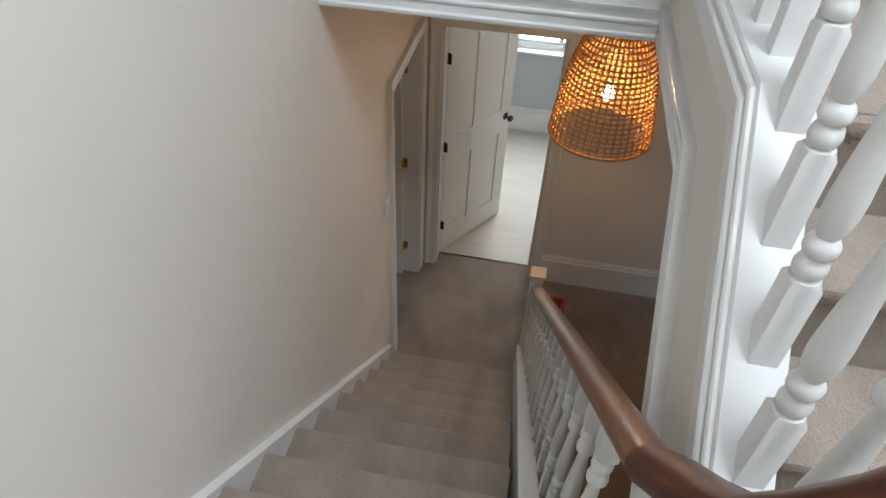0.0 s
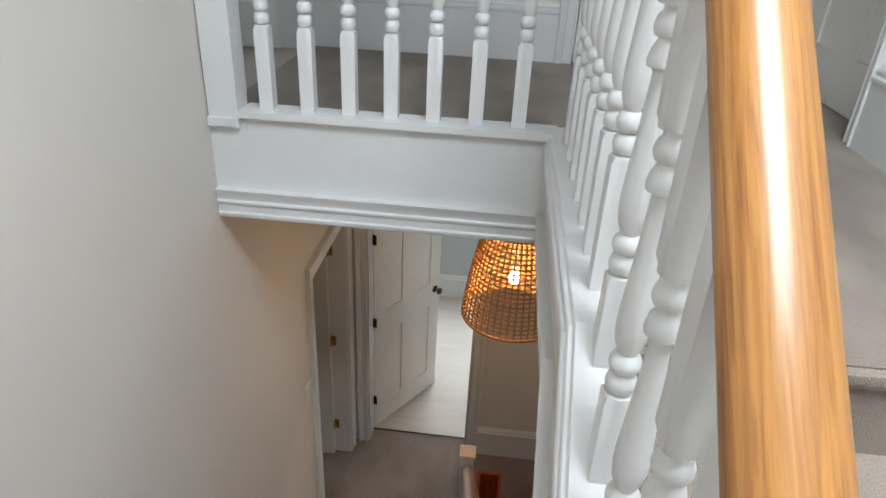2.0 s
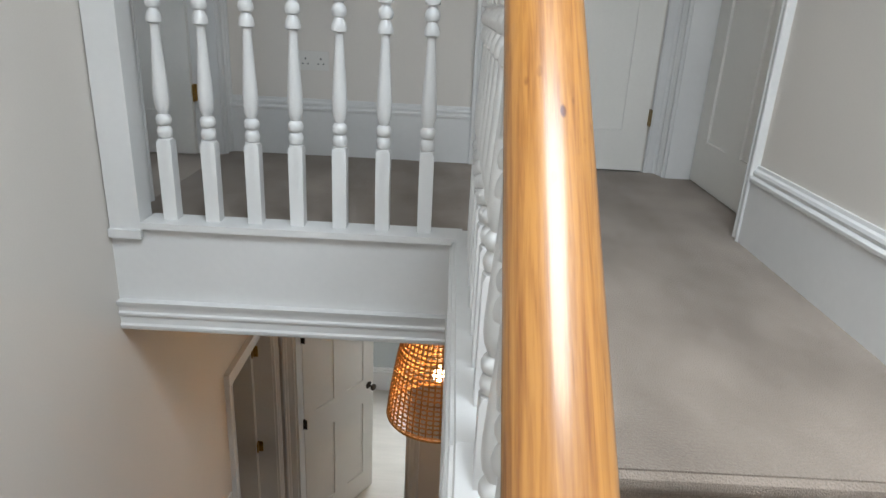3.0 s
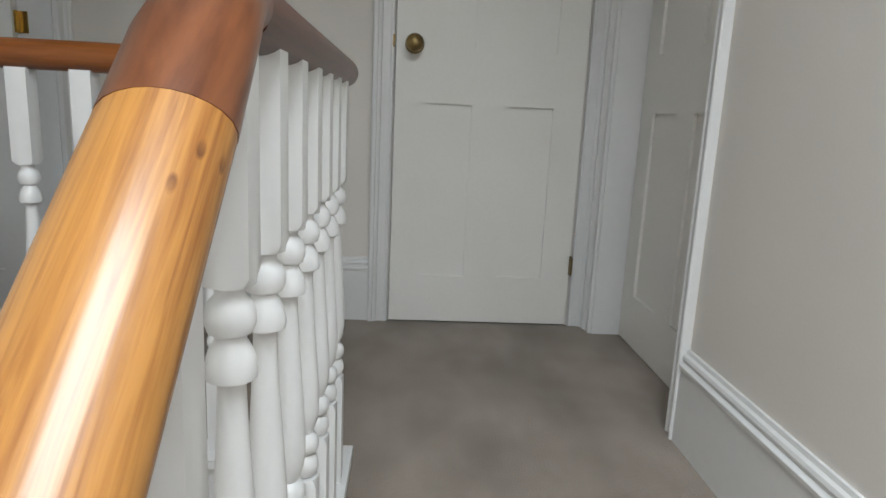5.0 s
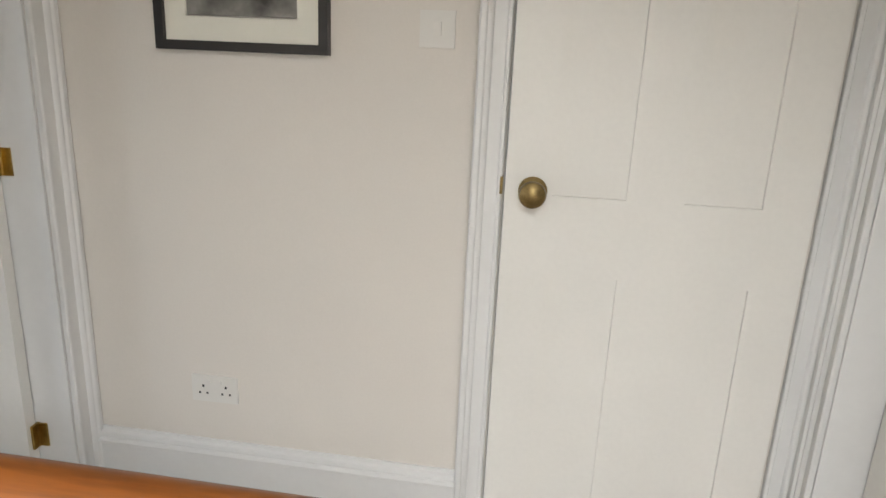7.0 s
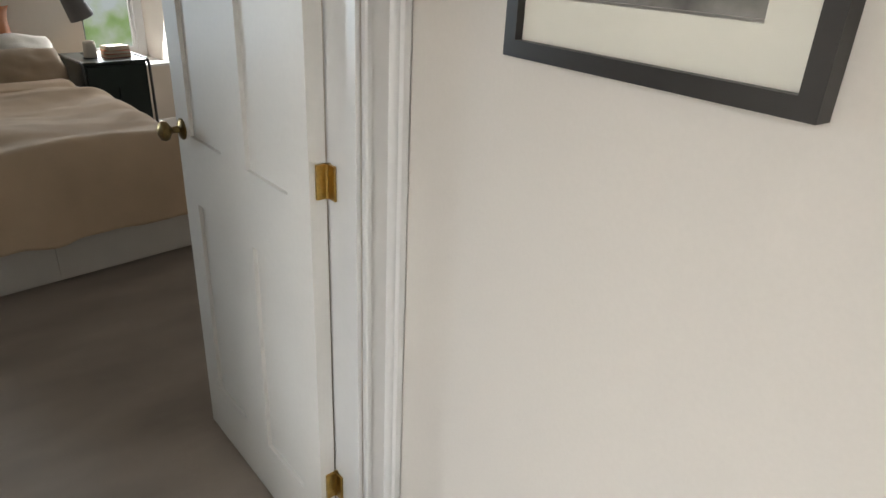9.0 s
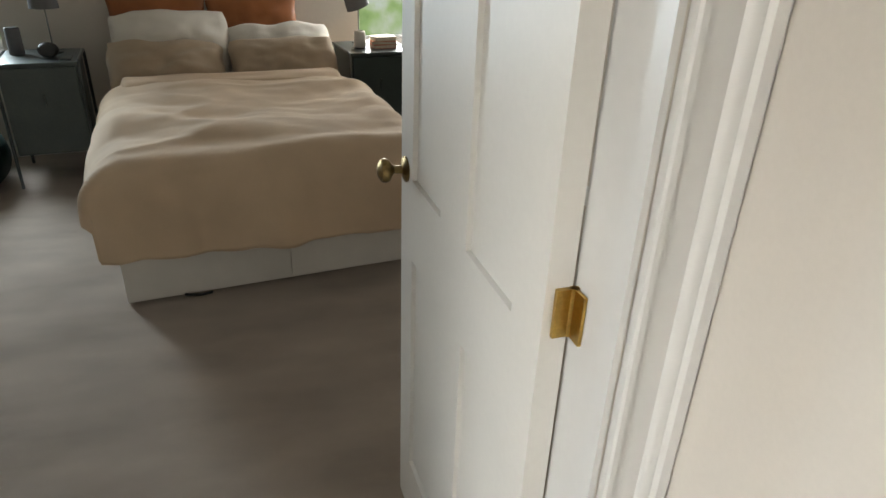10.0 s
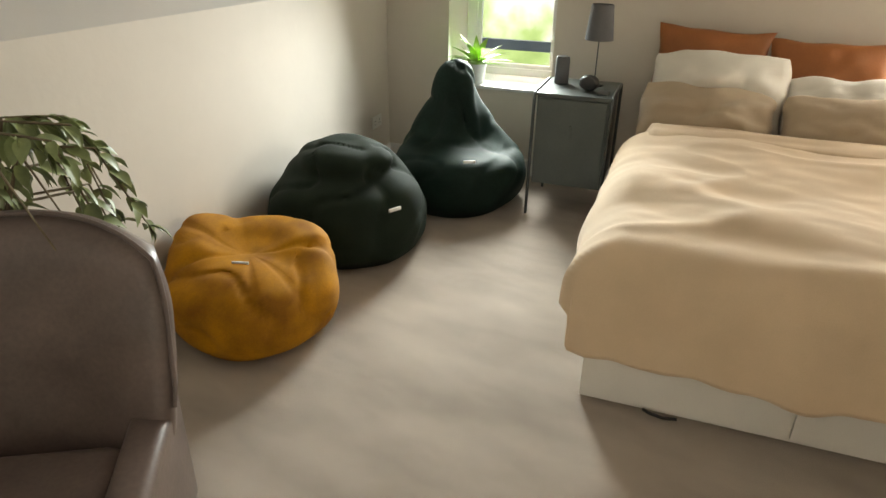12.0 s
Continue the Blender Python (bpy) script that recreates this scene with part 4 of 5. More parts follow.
# turned-back top of the quilt
bm = bmesh.new()
nu, nv = 30, 60
rows = []
for i in range(nu + 1):
    a = i / nu
    row = []
    for j in range(nv + 1):
        q = -0.10 + j / nv * (BW + 0.20)
        edge = max(0, 0.07 - q, q - (BW - 0.07))
        z = TOPB + 0.045 - edge * 1.9 - edge * edge * 4 + 0.03 * math.sin(math.pi * a) + 0.012 * noise.noise((a * 4, q * 2.5, 4.0))
        if a < 0.12:
            z -= 0.05 * (1 - a / 0.12)
        if a > 0.88:
            z -= 0.045 * (a - 0.88) / 0.12
        row.append(bm.verts.new((0.66 + 0.33 * a + 0.03 * noise.noise((q * 1.5, 2, 2)), q, z)))
    rows.append(row)
for r0, r1 in zip(rows, rows[1:]):
    for j in range(nv):
        bm.faces.new((r0[j], r1[j], r1[j + 1], r0[j + 1]))
fold = part("turned_edge", bm, DUVET, du, "folded top edge of the duvet", 80)
fm = fold.modifiers.new("thick", "SOLIDIFY")
fm.thickness, fm.offset = 0.02, -1


def pillow(name, m, w, h, t, material, label, seed, category="pillow", group="pillows on the bed", sag=0.0):
    """Lies in local x (width), y (height), z (thickness)."""
    n = 26
    bm = bmesh.new()
    lo, hi = {}, {}
    for i in range(n + 1):
        for j in range(n + 1):
            a, b = -1 + 2 * i / n, -1 + 2 * j / n
            k = max(0, (1 - a * a)) ** 0.5 * max(0, (1 - b * b)) ** 0.5
            pin = 1 - 0.055 * (1 - abs(a) ** 3) * abs(b) ** 6 * 1.5
            pin2 = 1 - 0.055 * (1 - abs(b) ** 3) * abs(a) ** 6 * 1.5
            if category == "pillow":
                corner = 0.05 * (abs(a) * abs(b)) ** 6
                pin, pin2 = 1 - corner + 0.015 * (1 - a * a), 1 - corner
            x, y = a * w / 2 * pin2, b * h / 2 * pin
            y += (0.028 if category == "pillow" else 0.010) * noise.noise((a * 2.2 + seed, 0.4, seed)) * max(0, b)
            x += 0.015 * noise.noise((b * 2.2 + seed, 3.4, seed)) * abs(a)
            c = noise.noise((a * 1.8 + seed, b * 1.8, seed)) * 0.35 + noise.noise((a * 4 + seed, b * 3, seed)) * 0.18 + noise.noise((a * 9 + seed, b * 7, seed)) * 0.06
            z = t / 2 * k * (1 + c)
            y -= sag * (1 - a * a) * (1 if b > 0 else 0.2)
            hi[i, j] = bm.verts.new((x, y, z))
            lo[i, j] = hi[i, j] if k == 0 else bm.verts.new((x, y, -t / 2 * k))
    for i in range(n):
        for j in range(n):
            bm.faces.new((hi[i, j], hi[i + 1, j], hi[i + 1, j + 1], hi[i, j + 1]))
            f = [lo[i, j + 1], lo[i + 1, j + 1], lo[i + 1, j], lo[i, j]]
            if len(set(f)) == 4 and not all(lo_v in (hi[i, j + 1], hi[i + 1, j + 1], hi[i + 1, j], hi[i, j]) for lo_v in f):
                bm.faces.new(f)
    ob = tagged(part(name, bm, material, None, "", 70), label, category, group)
    ob.matrix_world = m
    return ob


def prop(u, v, z, tilt, roll=0.0):
    """A pose for a cushion that leans back on the head wall: local x along the wall, y up, z out into the room."""
    return bed_pose(u, v, z) @ Matrix.Rotation(radians(90), 4, "Z") @ Matrix.Rotation(radians(90 - tilt), 4, "X") @ Matrix.Rotation(radians(roll), 4, "Z")


pillow("back_cushion", prop(0.15, 2.185, 0.86, 12, -3.0), 0.66, 0.52, 0.15, RUST, "rust-brown leather back cushion against the wall", 1.3, "cushion", "leather back cushions")
pillow("back_cushion", prop(0.15, 2.83, 0.84, 12, 0.5), 0.66, 0.48, 0.15, RUST, "rust-brown leather back cushion against the wall", 4.7, "cushion", "leather back cushions")
pillow("pillow", prop(0.38, 2.25, 0.775, 22, 0), 0.74, 0.46, 0.27, WHITEC, "plump white cotton pillow leaning on the headboard cushion", 2.1)
pillow("pillow", prop(0.40, 2.97, 0.72, 30, 0), 0.72, 0.40, 0.26, WHITEC, "white cotton pillow behind a beige one", 5.9)
pillow("pillow", prop(0.56, 2.20, 0.68, 36, -1.5), 0.71, 0.36, 0.22, BEIGEC, "beige cotton pillow with a crumpled corner", 8.4)
pillow("pillow", prop(0.58, 2.96, 0.68, 36, 1), 0.72, 0.36, 0.22, BEIGEC, "beige cotton pillow propped on the bed", 11.2)

STEEL = mat("green_grey_steel", (0.085, 0.10, 0.095), 0.4, 0.3, var=0.12, scale=5, fine=70)
STEELD = mat("dark_green_steel", (0.022, 0.035, 0.032), 0.35, 0.3, var=0.12, scale=5, fine=70)
TUBE = mat("tube_steel", (0.10, 0.11, 0.11), 0.3, 0.9, var=0.1)


def nightstand(name, m, w, d, h, material, label):
    """Front at local x = d (towards the door); along the wall in y."""
    ns = thing(name, m, label, "bedside table", "bedside tables")
    bm = bmesh.new()
    box(bm, 0.0, d - 0.02, 0.02, w - 0.02, 0.20, h - 0.012)
    soften(bm, 0.006, 2)
    part("body", bm, material, ns)
    bm = bmesh.new()
    box(bm, -0.005, d - 0.004, 0.012, w - 0.012, h - 0.014, h)
    soften(bm, 0.005, 2)
    part("top", bm, material, ns)
    bm = bmesh.new()
    box(bm, d - 0.02, d - 0.006, 0.03, w - 0.03, 0.215, h - 0.03)
    soften(bm, 0.004, 2)
    door = part("door", bm, material, ns)
    bm = bmesh.new()
    box(bm, d - 0.006, d + 0.008, w / 2 - 0.006, w / 2 + 0.006, 0.50, 0.58)
    soften(bm, 0.003, 2)
    part("handle", bm, material, door, "dark pull handle")
    for y in (0.005, w - 0.005):
        bm = bmesh.new()
        pts = [(d + 0.02, y, 0.0), (d + 0.012, y, 0.2), (d, y, h - 0.06)]
        pts += [(d - 0.05 + 0.05 * math.cos(a), y, h - 0.05 + 0.05 * math.sin(a)) for a in [radians(k) for k in (20, 45, 70, 90)]]
        pts += [(0.05 - 0.05 * math.sin(a), y, h - 0.05 + 0.05 * math.cos(a)) for a in [radians(k) for k in (0, 20, 45, 70)]]
        pts += [(0.0, y, h - 0.07), (-0.012, y, 0.2), (-0.015, y, 0.0)]
        tube(bm, pts, 0.010, 10)
        part("leg_frame", bm, TUBE, ns, "bent steel tube leg frame", 60)
    return ns


nightstand("nightstand", bed_pose(0.20, 1.245), 0.46, 0.48, 0.76, STEEL, "grey-green metal bedside cabinet on tube legs")
nightstand("nightstand", bed_pose(0.28, 3.36), 0.46, 0.50, 0.76, STEELD, "dark green metal bedside cabinet with books on top")

SHADE = mat("grey_lampshade", (0.13, 0.13, 0.135), 0.85, var=0.08, scale=8, fine=150, bump=0.2)


def table_lamp(name, m, label, tilt=0.0, stem=0.27, material=SHADE):
    la = thing(name, m, label, "lamp", "bedside lamps")
    bm = bmesh.new()
    lathe(bm, [(0.055, 0), (0.055, 0.008), (0.01, 0.014), (0.004, 0.02)], 20)
    part("base", bm, TUBE, la, "", 50)
    bm = bmesh.new()
    tube(bm, [(0, 0, 0.01), (0, 0, stem + 0.06)], 0.004, 8)
    part("stem", bm, TUBE, la, "", 50)
    bm = bmesh.new()
    lathe(bm, [(0.085, 0.0), (0.066, 0.20)], 28)
    bmesh.ops.delete(bm, geom=[f for f in bm.faces if len(f.verts) > 4], context="FACES_ONLY")
    bmesh.ops.solidify(bm, geom=bm.faces[:], thickness=0.002)
    bmesh.ops.transform(bm, matrix=Matrix.Translation((0, 0, stem)) @ Matrix.Rotation(radians(tilt), 4, "X"), verts=bm.verts)
    part("shade", bm, material, la, "dark grey cloth shade", 50)
    bm = bmesh.new()
    lathe(bm, [(0.01, stem + 0.05), (0.024, stem + 0.08), (0.022, stem + 0.10), (0.004, stem + 0.115)], 12)
    part("bulb", bm, PLASTIC, la, "", 50)
    return la


table_lamp("table_lamp", bed_pose(0.34, 1.545, 0.76), "slim bedside lamp with a dark grey shade")
table_lamp("table_lamp", bed_pose(0.36, 3.55, 0.76), "bedside lamp with a tilted dark shade, lit", 22, 0.25)
lp = new("bedside_light", bpy.data.lights.new("bedside_light", "POINT"))
lp.data.energy, lp.data.color, lp.data.shadow_soft_size = 1.2, (1.0, 0.72, 0.42), 0.03
lp.matrix_world = bed_pose(0.36, 3.55, 1.06)

sp = thing("speaker", bed_pose(0.36, 1.345, 0.76), "grey cloth cylinder speaker on the bedside cabinet", "speaker")
bm = bmesh.new()
lathe(bm, [(0.040, 0.0), (0.043, 0.004), (0.043, 0.15), (0.040, 0.158), (0.02, 0.16)], 24)
part("body", bm, SHADE, sp, "", 50)
bm = bmesh.new()
lathe(bm, [(0.041, 0.158), (0.038, 0.163), (0.01, 0.164)], 24)
part("top_ring", bm, BLACK, sp, "", 50)
cl = thing("alarm_clock", bed_pose(0.50, 1.535, 0.76), "round black alarm clock on the bedside cabinet", "clock")
bm = bmesh.new()
bmesh.ops.create_uvsphere(bm, u_segments=24, v_segments=14, radius=0.055, matrix=Matrix.Translation((0, 0, 0.045)) @ Matrix.Diagonal((0.8, 1.1, 0.85, 1)))
part("body", bm, BLACK, cl, "", 60)
bm = bmesh.new()
lathe(bm, [(0.040, 0), (0.040, 0.004), (0.03, 0.006)], 20, Matrix.Translation((0.040, 0, 0.047)) @ Matrix.Rotation(radians(90), 4, "Y"))
part("dial", bm, HOLE, cl, "", 50)
phn = thing("phone", bed_pose(0.56, 1.63, 0.76), "flat dark phone lying on the bedside cabinet", "phone")
bm = bmesh.new()
box(bm, -0.06, 0.06, -0.03, 0.03, 0, 0.009)
soften(bm, 0.004, 2)
part("body", bm, TUBE, phn)
cd = tagged(new("candle"), "cream pillar candle on the bedside cabinet", "candle")
cd.matrix_world = bed_pose(0.56, 3.50, 0.76)
bm = bmesh.new()
lathe(bm, [(0.042, 0), (0.044, 0.004), (0.040, 0.10), (0.034, 0.115), (0.028, 0.117), (0.026, 0.108)], 20)
part("wax", bm, WHITEC, cd, "", 50)
bm = bmesh.new()
lathe(bm, [(0.055, -0.0005), (0.058, 0.003), (0.05, 0.006)], 20)
part("saucer", bm, BLACK, cd, "", 50)
PAGES = mat("book_pages", (0.68, 0.62, 0.50), 0.9, var=0.05, fine=400, stretch=(1, 1, 8))
for k, (c, tw, tl, th) in enumerate((((0.50, 0.12, 0.07), 0.12, 0.17, 0.026), ((0.62, 0.20, 0.12), 0.125, 0.18, 0.024), ((0.55, 0.40, 0.26), 0.11, 0.16, 0.03))):
    bk = thing("book", bed_pose(0.58, 3.665, 0.76 + (0, 0.026, 0.050)[k], radians((4, -8, 10)[k])), ("red", "salmon", "cream")[k] + " paperback book in a stack by the bed", "book", "books by the bed")
    bm = bmesh.new()
    box(bm, -tw / 2 + 0.003, tw / 2 - 0.003, -tl / 2 + 0.003, tl / 2 - 0.001, 0.003, th - 0.003)
    part("pages", bm, PAGES, bk)
    for z in (0.0, th - 0.003):
        bm = bmesh.new()
        box(bm, -tw / 2, tw / 2, -tl / 2, tl / 2, z, z + 0.003)
        part("cover", bm, mat("book_cover", c, 0.5, var=0.06), bk)

# bean bags
GREENB = mat("dark_green_vinyl", (0.006, 0.019, 0.014), 0.7, gloss=0.18, var=0.25, scale=7, fine=60, bump=0.15)
GREENC = mat("dark_green_cloth", (0.009, 0.017, 0.010), 0.8, gloss=0.2, var=0.2, scale=7, fine=120, bump=0.2)
MUSTARD = mat("mustard_velvet", (0.48, 0.205, 0.001), 0.88, var=0.2, scale=6, fine=150, bump=0.2, sheen=0.0, var2=(0.28, 0.105, 0.001))


def bean_bag(name, m, back, front, material, label, seed, facing=0.6, crumple=0.02, folds=0, tag=None, peak=None):
    """A slumped bag: its outline from the floor to the top, (radius, z), at the back and at the front; `facing` turns the front."""
    bg = thing(name, m, label, "bean bag", "bean bags along the wall")
    seg, n = 96, 44

    def trace(path):
        ds = [0.0]
        for p, q in zip(path, path[1:]):
            ds.append(ds[-1] + math.dist(p, q))
        out = []
        for i in range(n + 1):
            d = ds[-1] * i / n
            k = max(j for j in range(len(ds) - 1) if ds[j] <= d + 1e-9)
            f = (d - ds[k]) / (ds[k + 1] - ds[k])
            out.append(Vector(path[k]).lerp(Vector(path[k + 1]), f))
        for _ in range(2):
            out = [out[0]] + [(out[i - 1] + out[i] * 2 + out[i + 1]) / 4 for i in range(1, n)] + [out[-1]]
        return out
    pb, pf = trace(back), trace(front)
    top = max(p[1] for p in back)
    bm = bmesh.new()
    rings = []
    for i in range(n + 1):
        row = []
        for k in range(seg):
            a = 2 * math.pi * k / seg
            c = math.cos(a - facing + 0.35 * noise.noise((seed, i * 0.03, 2.0)))
            w = min(1, max(0, (c + 0.15) / 0.75))
            w = w * w * (3 - 2 * w)
            p = pb[i].lerp(pf[i], w)
            h = p[1] / top
            r = p[0] * (1 + 0.10 * noise.noise((math.cos(a) * 1.3 + seed, math.sin(a) * 1.3, h * 1.5)))
            if folds:
                crease = (1 - abs(math.sin(folds * a / 2 + seed + 2.6 * noise.noise((math.cos(a), math.sin(a), seed))))) ** 3
                near = max(0, 1 - i / n / 0.95) if i / n > 0.5 else max(0, i / n * 2 - 0.4)
                crease *= max(0.1, 0.5 + 1.1 * noise.noise((math.cos(a) * 1.7, math.sin(a) * 1.7, seed + 3)))
                r *= 1 - 0.03 * crease * h * h
                p = Vector((p[0], p[1] - 0.045 * crease * min(1, near * 2.2) * h))
            co = Vector((r * math.cos(a), r * math.sin(a), p[1]))
            if peak:
                da = (a - peak[0] + math.pi) % (2 * math.pi) - math.pi
                k3 = math.exp(-(da / 0.42) ** 2) * math.exp(-((i / n - 0.6) / 0.16) ** 2)
                co += Vector((math.cos(a) * peak[1], math.sin(a) * peak[1], peak[2])) * k3
            if p[1] > 0.02:
                k2 = min(1, h * 3)
                co += noise.noise_vector(co * 4.5 + Vector((seed, 0, 0))) * crumple * k2
                rid = 1 - abs(noise.noise(co * 3.6 + Vector((0, seed, 0)))) * 2
                co -= Vector((math.cos(a), math.sin(a), 0.4)) * (max(0, rid) ** 10) * 0.026 * k2
            co.z = max(co.z, 0.0)
            row.append(bm.verts.new(co))
        rings.append(row)
    for r0, r1 in zip(rings, rings[1:]):
        for k in range(seg):
            bm.faces.new((r0[k], r0[(k + 1) % seg], r1[(k + 1) % seg], r1[k]))
    bm.faces.new(rings[0][::-1])
    bm.faces.new(rings[-1])
    part("cover", bm, material, bg, "", 75)
    if tag:
        bm = bmesh.new()
        box(bm, -0.004, 0.004, -0.035, 0.035, -0.008, 0.008, Matrix.Translation(tag) @ Matrix.Rotation(math.atan2(tag[1], tag[0]), 4, "Z"))
        part("tag", bm, PLASTIC, bg, "small white cloth tag")
    return bg


bean_bag("bean_bag", bed_pose(0.60, 0.74), [(0.36, 0.0), (0.42, 0.07), (0.44, 0.18), (0.38, 0.34), (0.27, 0.50), (0.17, 0.66), (0.13, 0.78), (0.11, 0.85), (0.06, 0.90), (0.01, 0.905)],
         [(0.36, 0.0), (0.44, 0.07), (0.47, 0.20), (0.46, 0.32), (0.41, 0.385), (0.28, 0.40), (0.17, 0.45), (0.13, 0.60), (0.10, 0.80), (0.06, 0.89), (0.01, 0.905)], GREENB,
         "tall dark green leather-look bean bag with a peaked top", 1.0, 0.55, 0.022, 0, (0.40, 0.22, 0.395))
bean_bag("bean_bag", bed_pose(1.50, 0.425), [(0.34, 0.0), (0.42, 0.07), (0.44, 0.20), (0.41, 0.33), (0.34, 0.45), (0.24, 0.55), (0.12, 0.60), (0.01, 0.59)],
         [(0.33, 0.0), (0.42, 0.07), (0.45, 0.19), (0.43, 0.31), (0.37, 0.40), (0.29, 0.45), (0.24, 0.47), (0.26, 0.53), (0.21, 0.585), (0.11, 0.60), (0.01, 0.59)], GREENC,
         "round dark green bean bag with a folded-over top", 3.3, 0.35, 0.018, 0, (0.215, 0.375, 0.35))
bean_bag("bean_bag", bed_pose(2.38, 0.40), [(0.30, 0.0), (0.36, 0.05), (0.38, 0.16), (0.37, 0.28), (0.34, 0.37), (0.29, 0.405), (0.20, 0.40), (0.12, 0.36), (0.01, 0.335)],
         [(0.30, 0.0), (0.37, 0.05), (0.39, 0.15), (0.38, 0.23), (0.33, 0.295), (0.25, 0.33), (0.16, 0.345), (0.08, 0.345), (0.01, 0.34)], MUSTARD,
         "mustard yellow velvet bean bag with a puckered top", 5.1, 0.5, 0.007, 7, (0.10, 0.03, 0.345), (-1.75, 0.05, 0.045))

# armchair by the low wall
LEATH = mat("brown_leather", (0.135, 0.095, 0.082), 0.38, var=0.22, scale=6, fine=80, bump=0.2, dist=0.003)
arm = thing("armchair", pose(-0.556, -0.856, 0, 0, 0, -52), "brown leather tub armchair with a rounded back", "chair")


def cushion_box(bm, x0, x1, y0, y1, z0, z1, r, m=None):
    vs = box(bm, x0, x1, y0, y1, z0, z1)
    es = list({e for v in vs for e in v.link_edges})
    out = bmesh.ops.bevel(bm, geom=es, offset=r, segments=5, affect="EDGES", profile=0.5, clamp_overlap=True)
    if m is not None:
        bmesh.ops.transform(bm, matrix=m, verts=list({v for f in out["faces"] for v in f.verts} | {v for v in vs if v.is_valid}))


bm = bmesh.new()
cushion_box(bm, -0.31, 0.31, -0.30, 0.23, 0.12, 0.34, 0.04)
part("seat_base", bm, LEATH, arm, "", 60)
bm = bmesh.new()
cushion_box(bm, -0.22, 0.22, -0.22, 0.25, 0.34, 0.46, 0.05)
part("seat_cushion", bm, LEATH, arm, "", 60)
# back: a rounded, dished panel
bm = bmesh.new()
n = 28
rows = {}
for side in (0, 1):
    for i in range(n + 1):
        for j in range(n + 1):
            a, b = -1 + 2 * i / n, j / n
            wide = 0.335 - 0.018 * max(0, b - 0.75) ** 2 * 16 * abs(a) ** 2 - 0.03 * max(0, 1 - b / 0.4)
            top = 0.64 - 0.095 * abs(a) ** 2.5
            x, z = a * wide, 0.34 + b * top
            edge = max(0.0, 1 - max(abs(a), 2 * abs(b - 0.5) if b > 0.5 else 0) ** 8) ** 0.5
            th = 0.02 + 0.055 * edge
            y = -0.33 - 0.14 * b + 0.10 * a * a
            rows[side, i, j] = bm.verts.new((x, y + (th if side else -th), z))
for i in range(n):
    for j in range(n):
        bm.faces.new([rows[0, p, q] for p, q in ((i, j), (i + 1, j), (i + 1, j + 1), (i, j + 1))])
        bm.faces.new([rows[1, p, q] for p, q in ((i, j), (i, j + 1), (i + 1, j + 1), (i + 1, j))])
for k in range(n):
    for a, b in (((k, 0), (k + 1, 0)), ((k, n), (k + 1, n)), ((0, k), (0, k + 1)), ((n, k), (n, k + 1))):
        bm.faces.new((rows[0, *a], rows[0, *b], rows[1, *b], rows[1, *a]))
noisy(bm, 0.010, 5)
noisy(bm, 0.004, 13, 3.0)
part("backrest", bm, LEATH, arm, "worn rounded leather backrest", 60)
rim = [(-1.0, j / n) for j in range(9, n + 1)] + [(-1 + 2 * i / n, 1.0) for i in range(1, n)] + [(1.0, 1 - j / n) for j in range(n - 8)]
pts = []
for a, b in rim:
    wide = 0.335 - 0.018 * max(0, b - 0.75) ** 2 * 16 * abs(a) ** 2 - 0.03 * max(0, 1 - b / 0.4)
    pts.append((a * (wide + 0.002), -0.305 - 0.14 * b + 0.10 * a * a, 0.342 + b * (0.642 - 0.095 * abs(a) ** 2.5)))
bm = bmesh.new()
tube(bm, pts, 0.006, 8)
part("piping", bm, LEATH, arm, "raised leather piping round the back", 60)
for s in (-1, 1):
    bm = bmesh.new()
    x0, x1 = sorted((s * 0.215, s * 0.318))
    cushion_box(bm, x0, x1, -0.36, 0.24, 0.12, 0.51, 0.03)
    for v in bm.verts:
        if v.co.z > 0.4:
            v.co.z -= 0.10 * (v.co.y + 0.34)
    noisy(bm, 0.006, 6)
    part("arm", bm, LEATH, arm, "", 60)
LEGW = wood("dark_leg_wood", (0.06, 0.03, 0.015), (0.03, 0.015, 0.008))
for x in (-0.26, 0.26):
    for y in (-0.24, 0.18):
        bm = bmesh.new()
        lathe(bm, [(0.014, 0), (0.022, 0.125)], 12, Matrix.Translation((x, y, 0)))
        part("leg", bm, LEGW, arm, "", 50)


# plants
def leaf_mesh(name, length, width, material, curl=0.25):
    bm = bmesh.new()
    n = 6
    mid, lft, rgt = [], [], []
    for i in range(n + 1):
        f = i / n
        w = width * math.sin(math.pi * min(1, f ** 0.8)) * (0.5 if f in (0, 1) else 1)
        z = -curl * length * f * f
        mid.append(bm.verts.new((f * length, 0, z)))
        lft.append(bm.verts.new((f * length, w / 2, z + 0.18 * w)))
        rgt.append(bm.verts.new((f * length, -w / 2, z + 0.18 * w)))
    for i in range(n):
        bm.faces.new((mid[i], mid[i + 1], lft[i + 1], lft[i]))
        bm.faces.new((rgt[i], rgt[i + 1], mid[i + 1], mid[i]))
    return mesh_of(name, bm, material, 80)


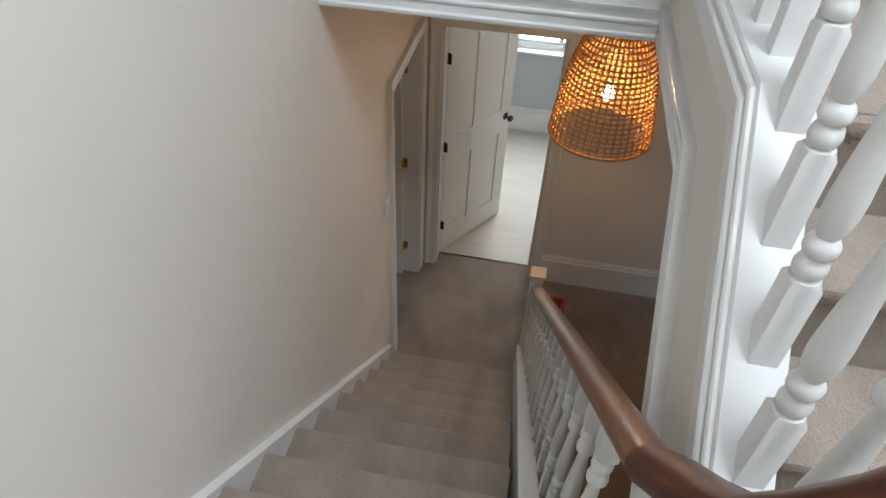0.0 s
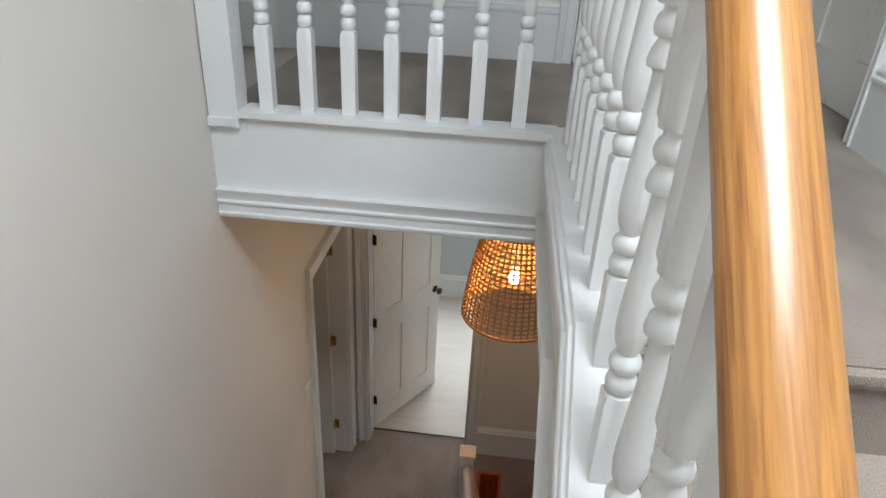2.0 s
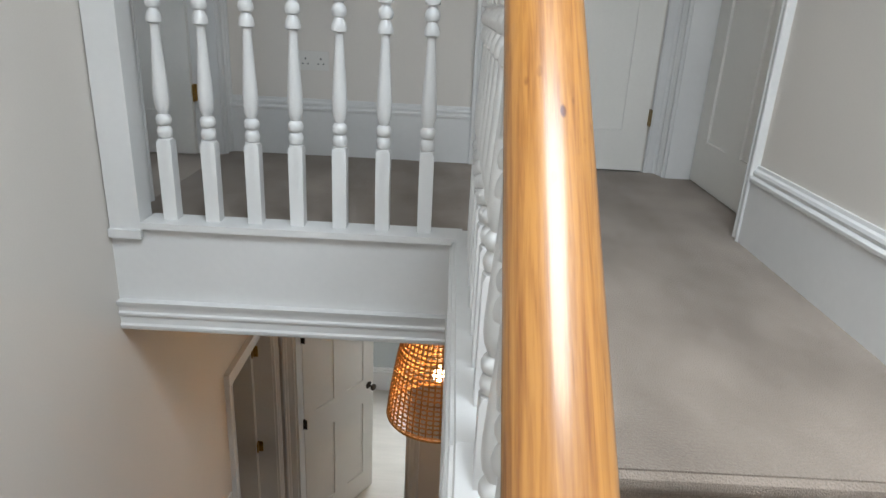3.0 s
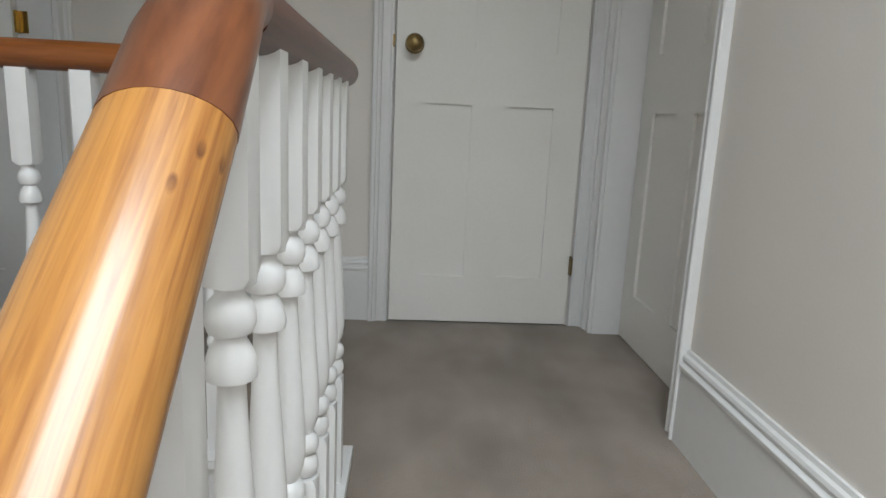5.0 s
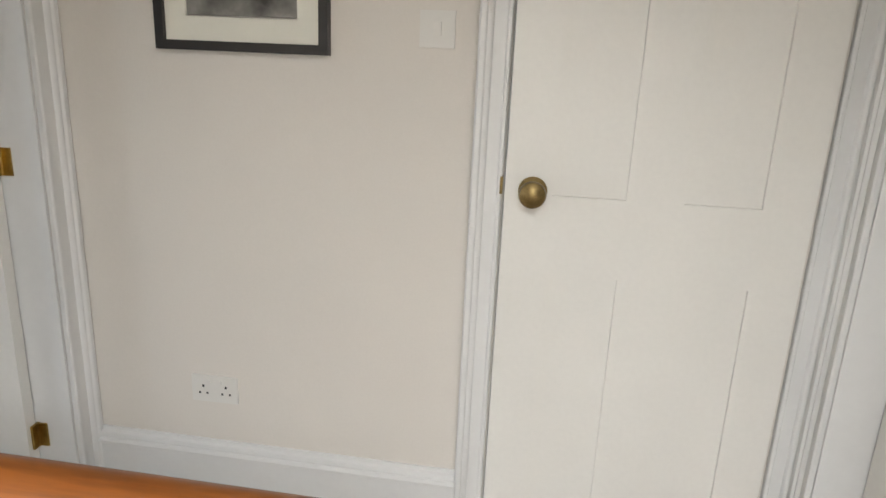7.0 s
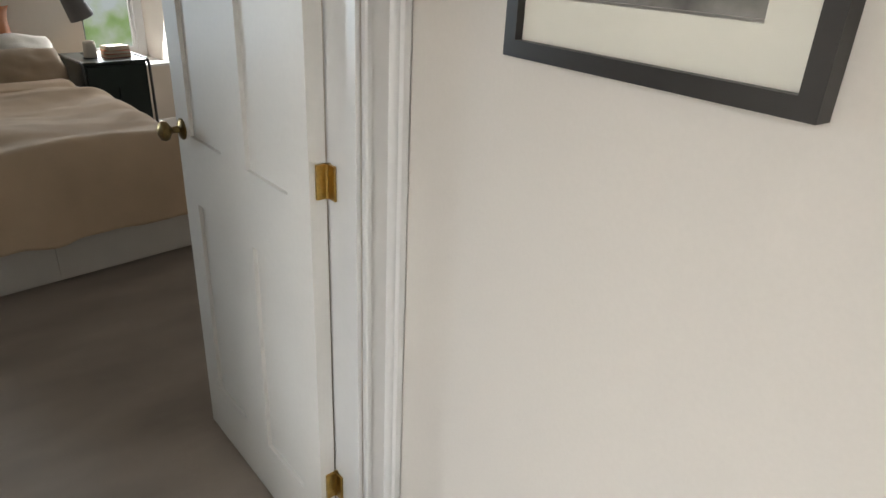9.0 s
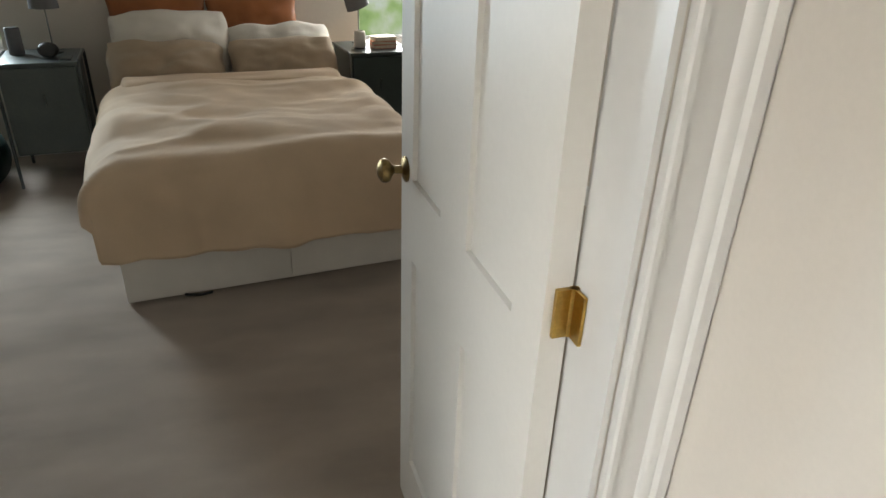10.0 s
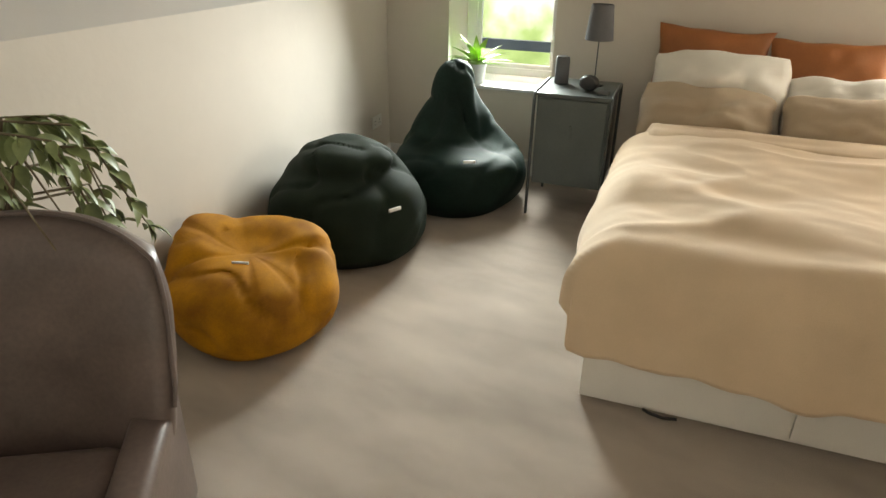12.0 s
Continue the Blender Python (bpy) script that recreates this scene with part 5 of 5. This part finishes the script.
LEAF = mat("ficus_leaf", (0.23, 0.28, 0.11), 0.45, var=0.35, scale=9, fine=60, bump=0.1)
LEAF2 = mat("fern_leaf", (0.22, 0.42, 0.05), 0.5, var=0.25, scale=12, fine=60, bump=0.1)
BARK = mat("plant_stem", (0.16, 0.12, 0.07), 0.8, var=0.2, scale=20, fine=90)
POT = mat("grey_pot", (0.50, 0.50, 0.48), 0.6, var=0.1, scale=10)
rnd = random.Random(5)
tree = thing("potted_plant", pose(-0.88, -1.45, 0), "leafy green houseplant in a pot behind the armchair", "plant")
bm = bmesh.new()
lathe(bm, [(0.085, 0), (0.092, 0.01), (0.112, 0.24), (0.116, 0.26), (0.104, 0.26), (0.10, 0.23), (0.02, 0.225)], 24)
part("pot", bm, POT, tree, "round grey plant pot", 50)
bm = bmesh.new()
tips = []
for k in range(15):
    a = rnd.uniform(1.2, 5.2) if k > 4 else rnd.uniform(1.9, 3.4)
    reach, top = rnd.uniform(0.16, 0.52), rnd.uniform(0.86, 1.22)
    p = [Vector((0.02 * math.cos(a), 0.02 * math.sin(a), 0.22)), Vector((0.05 * math.cos(a), 0.05 * math.sin(a), 0.65)),
         Vector((reach * 0.45 * math.cos(a), reach * 0.45 * math.sin(a), top)), Vector((reach * 0.8 * math.cos(a), reach * 0.8 * math.sin(a), top - 0.02)), Vector((reach * math.cos(a + 0.1), reach * math.sin(a + 0.1), top - rnd.uniform(0.18, 0.40)))]
    sm_ = []
    for i in range(len(p) - 1):
        for f in (0, 0.34, 0.67):
            sm_.append(p[i].lerp(p[i + 1], f))
    sm_.append(p[-1])
    tube(bm, sm_, [0.007 - 0.005 * i / len(sm_) for i in range(len(sm_))], 6)
    tips += [(sm_[i].lerp(sm_[i + 1], rnd.random()), sm_[i + 1] - sm_[i]) for i in range(5, len(sm_) - 1) for _ in range(5)]
part("stem", bm, BARK, tree, "thin brown stems", 60)
LM = [leaf_mesh("leaf", 0.078, 0.042, LEAF), leaf_mesh("leaf", 0.062, 0.034, LEAF, 0.4)]
for p, d in tips[:290]:
    lf = new("leaf", LM[rnd.randrange(2)])
    lf.parent = tree
    a = math.atan2(d.y, d.x) + rnd.uniform(-1.4, 1.4)
    lf.matrix_basis = Matrix.Translation(p) @ Euler((rnd.uniform(-0.6, 0.6), rnd.uniform(0.1, 1.2), a)).to_matrix().to_4x4() @ Matrix.Scale(rnd.uniform(0.7, 1.25), 4)

fern = thing("potted_fern", bed_pose(-0.06, 0.66, 0.622), "small bright green plant in a pale pot on the sill", "plant")
bm = bmesh.new()
lathe(bm, [(0.055, 0), (0.06, 0.008), (0.075, 0.13), (0.078, 0.14), (0.07, 0.14), (0.066, 0.12), (0.01, 0.118)], 22)
part("pot", bm, POT, fern, "pale grey plant pot", 50)
FL = leaf_mesh("leaf", 0.26, 0.062, LEAF2, 0.35)
for k in range(26):
    lf = new("leaf", FL)
    lf.parent = fern
    lf.matrix_basis = Matrix.Translation((0, 0, 0.115)) @ Euler((rnd.uniform(-0.3, 0.3), -rnd.uniform(0.35, 1.35), rnd.uniform(0, 6.3))).to_matrix().to_4x4() @ Matrix.Scale(rnd.uniform(0.65, 1.05), 4)

m_sock = Matrix.Translation((*(C1 - 0.30 * A2), 0.30)) @ Matrix.Rotation(math.atan2(-A2.y, -A2.x) + math.pi, 4, "Z")
double_socket("wall_socket", m_sock, "white double socket low on the bedroom wall")
m_sock2 = Matrix.Translation((*(C2 - 0.30 * A2), 0.28)) @ Matrix.Rotation(math.atan2(-A2.y, -A2.x), 4, "Z")
double_socket("wall_socket", m_sock2, "white double socket with a plug by the window wall")
cb = tagged(new("power_cable"), "thin white cable plugged in by the bed", "cable")
cb.matrix_world = Matrix.Translation((*(C2 - 0.33 * A2), 0))
bm = bmesh.new()
tube(bm, [(0, -0.05, 0.30), (-0.02, -0.09, 0.29), (-0.12, -0.10, 0.23), (-0.22, -0.12, 0.20), (-0.30, -0.14, 0.12), (-0.34, -0.16, 0.012), (-0.30, -0.30, 0.006)], 0.004, 6)
part("lead", bm, PLASTIC, cb, "", 60)
bm = bmesh.new()
box(bm, -0.025, 0.025, -0.05, -0.010, 0.28, 0.325)
soften(bm, 0.006, 2)
part("plug", bm, PLASTIC, cb)
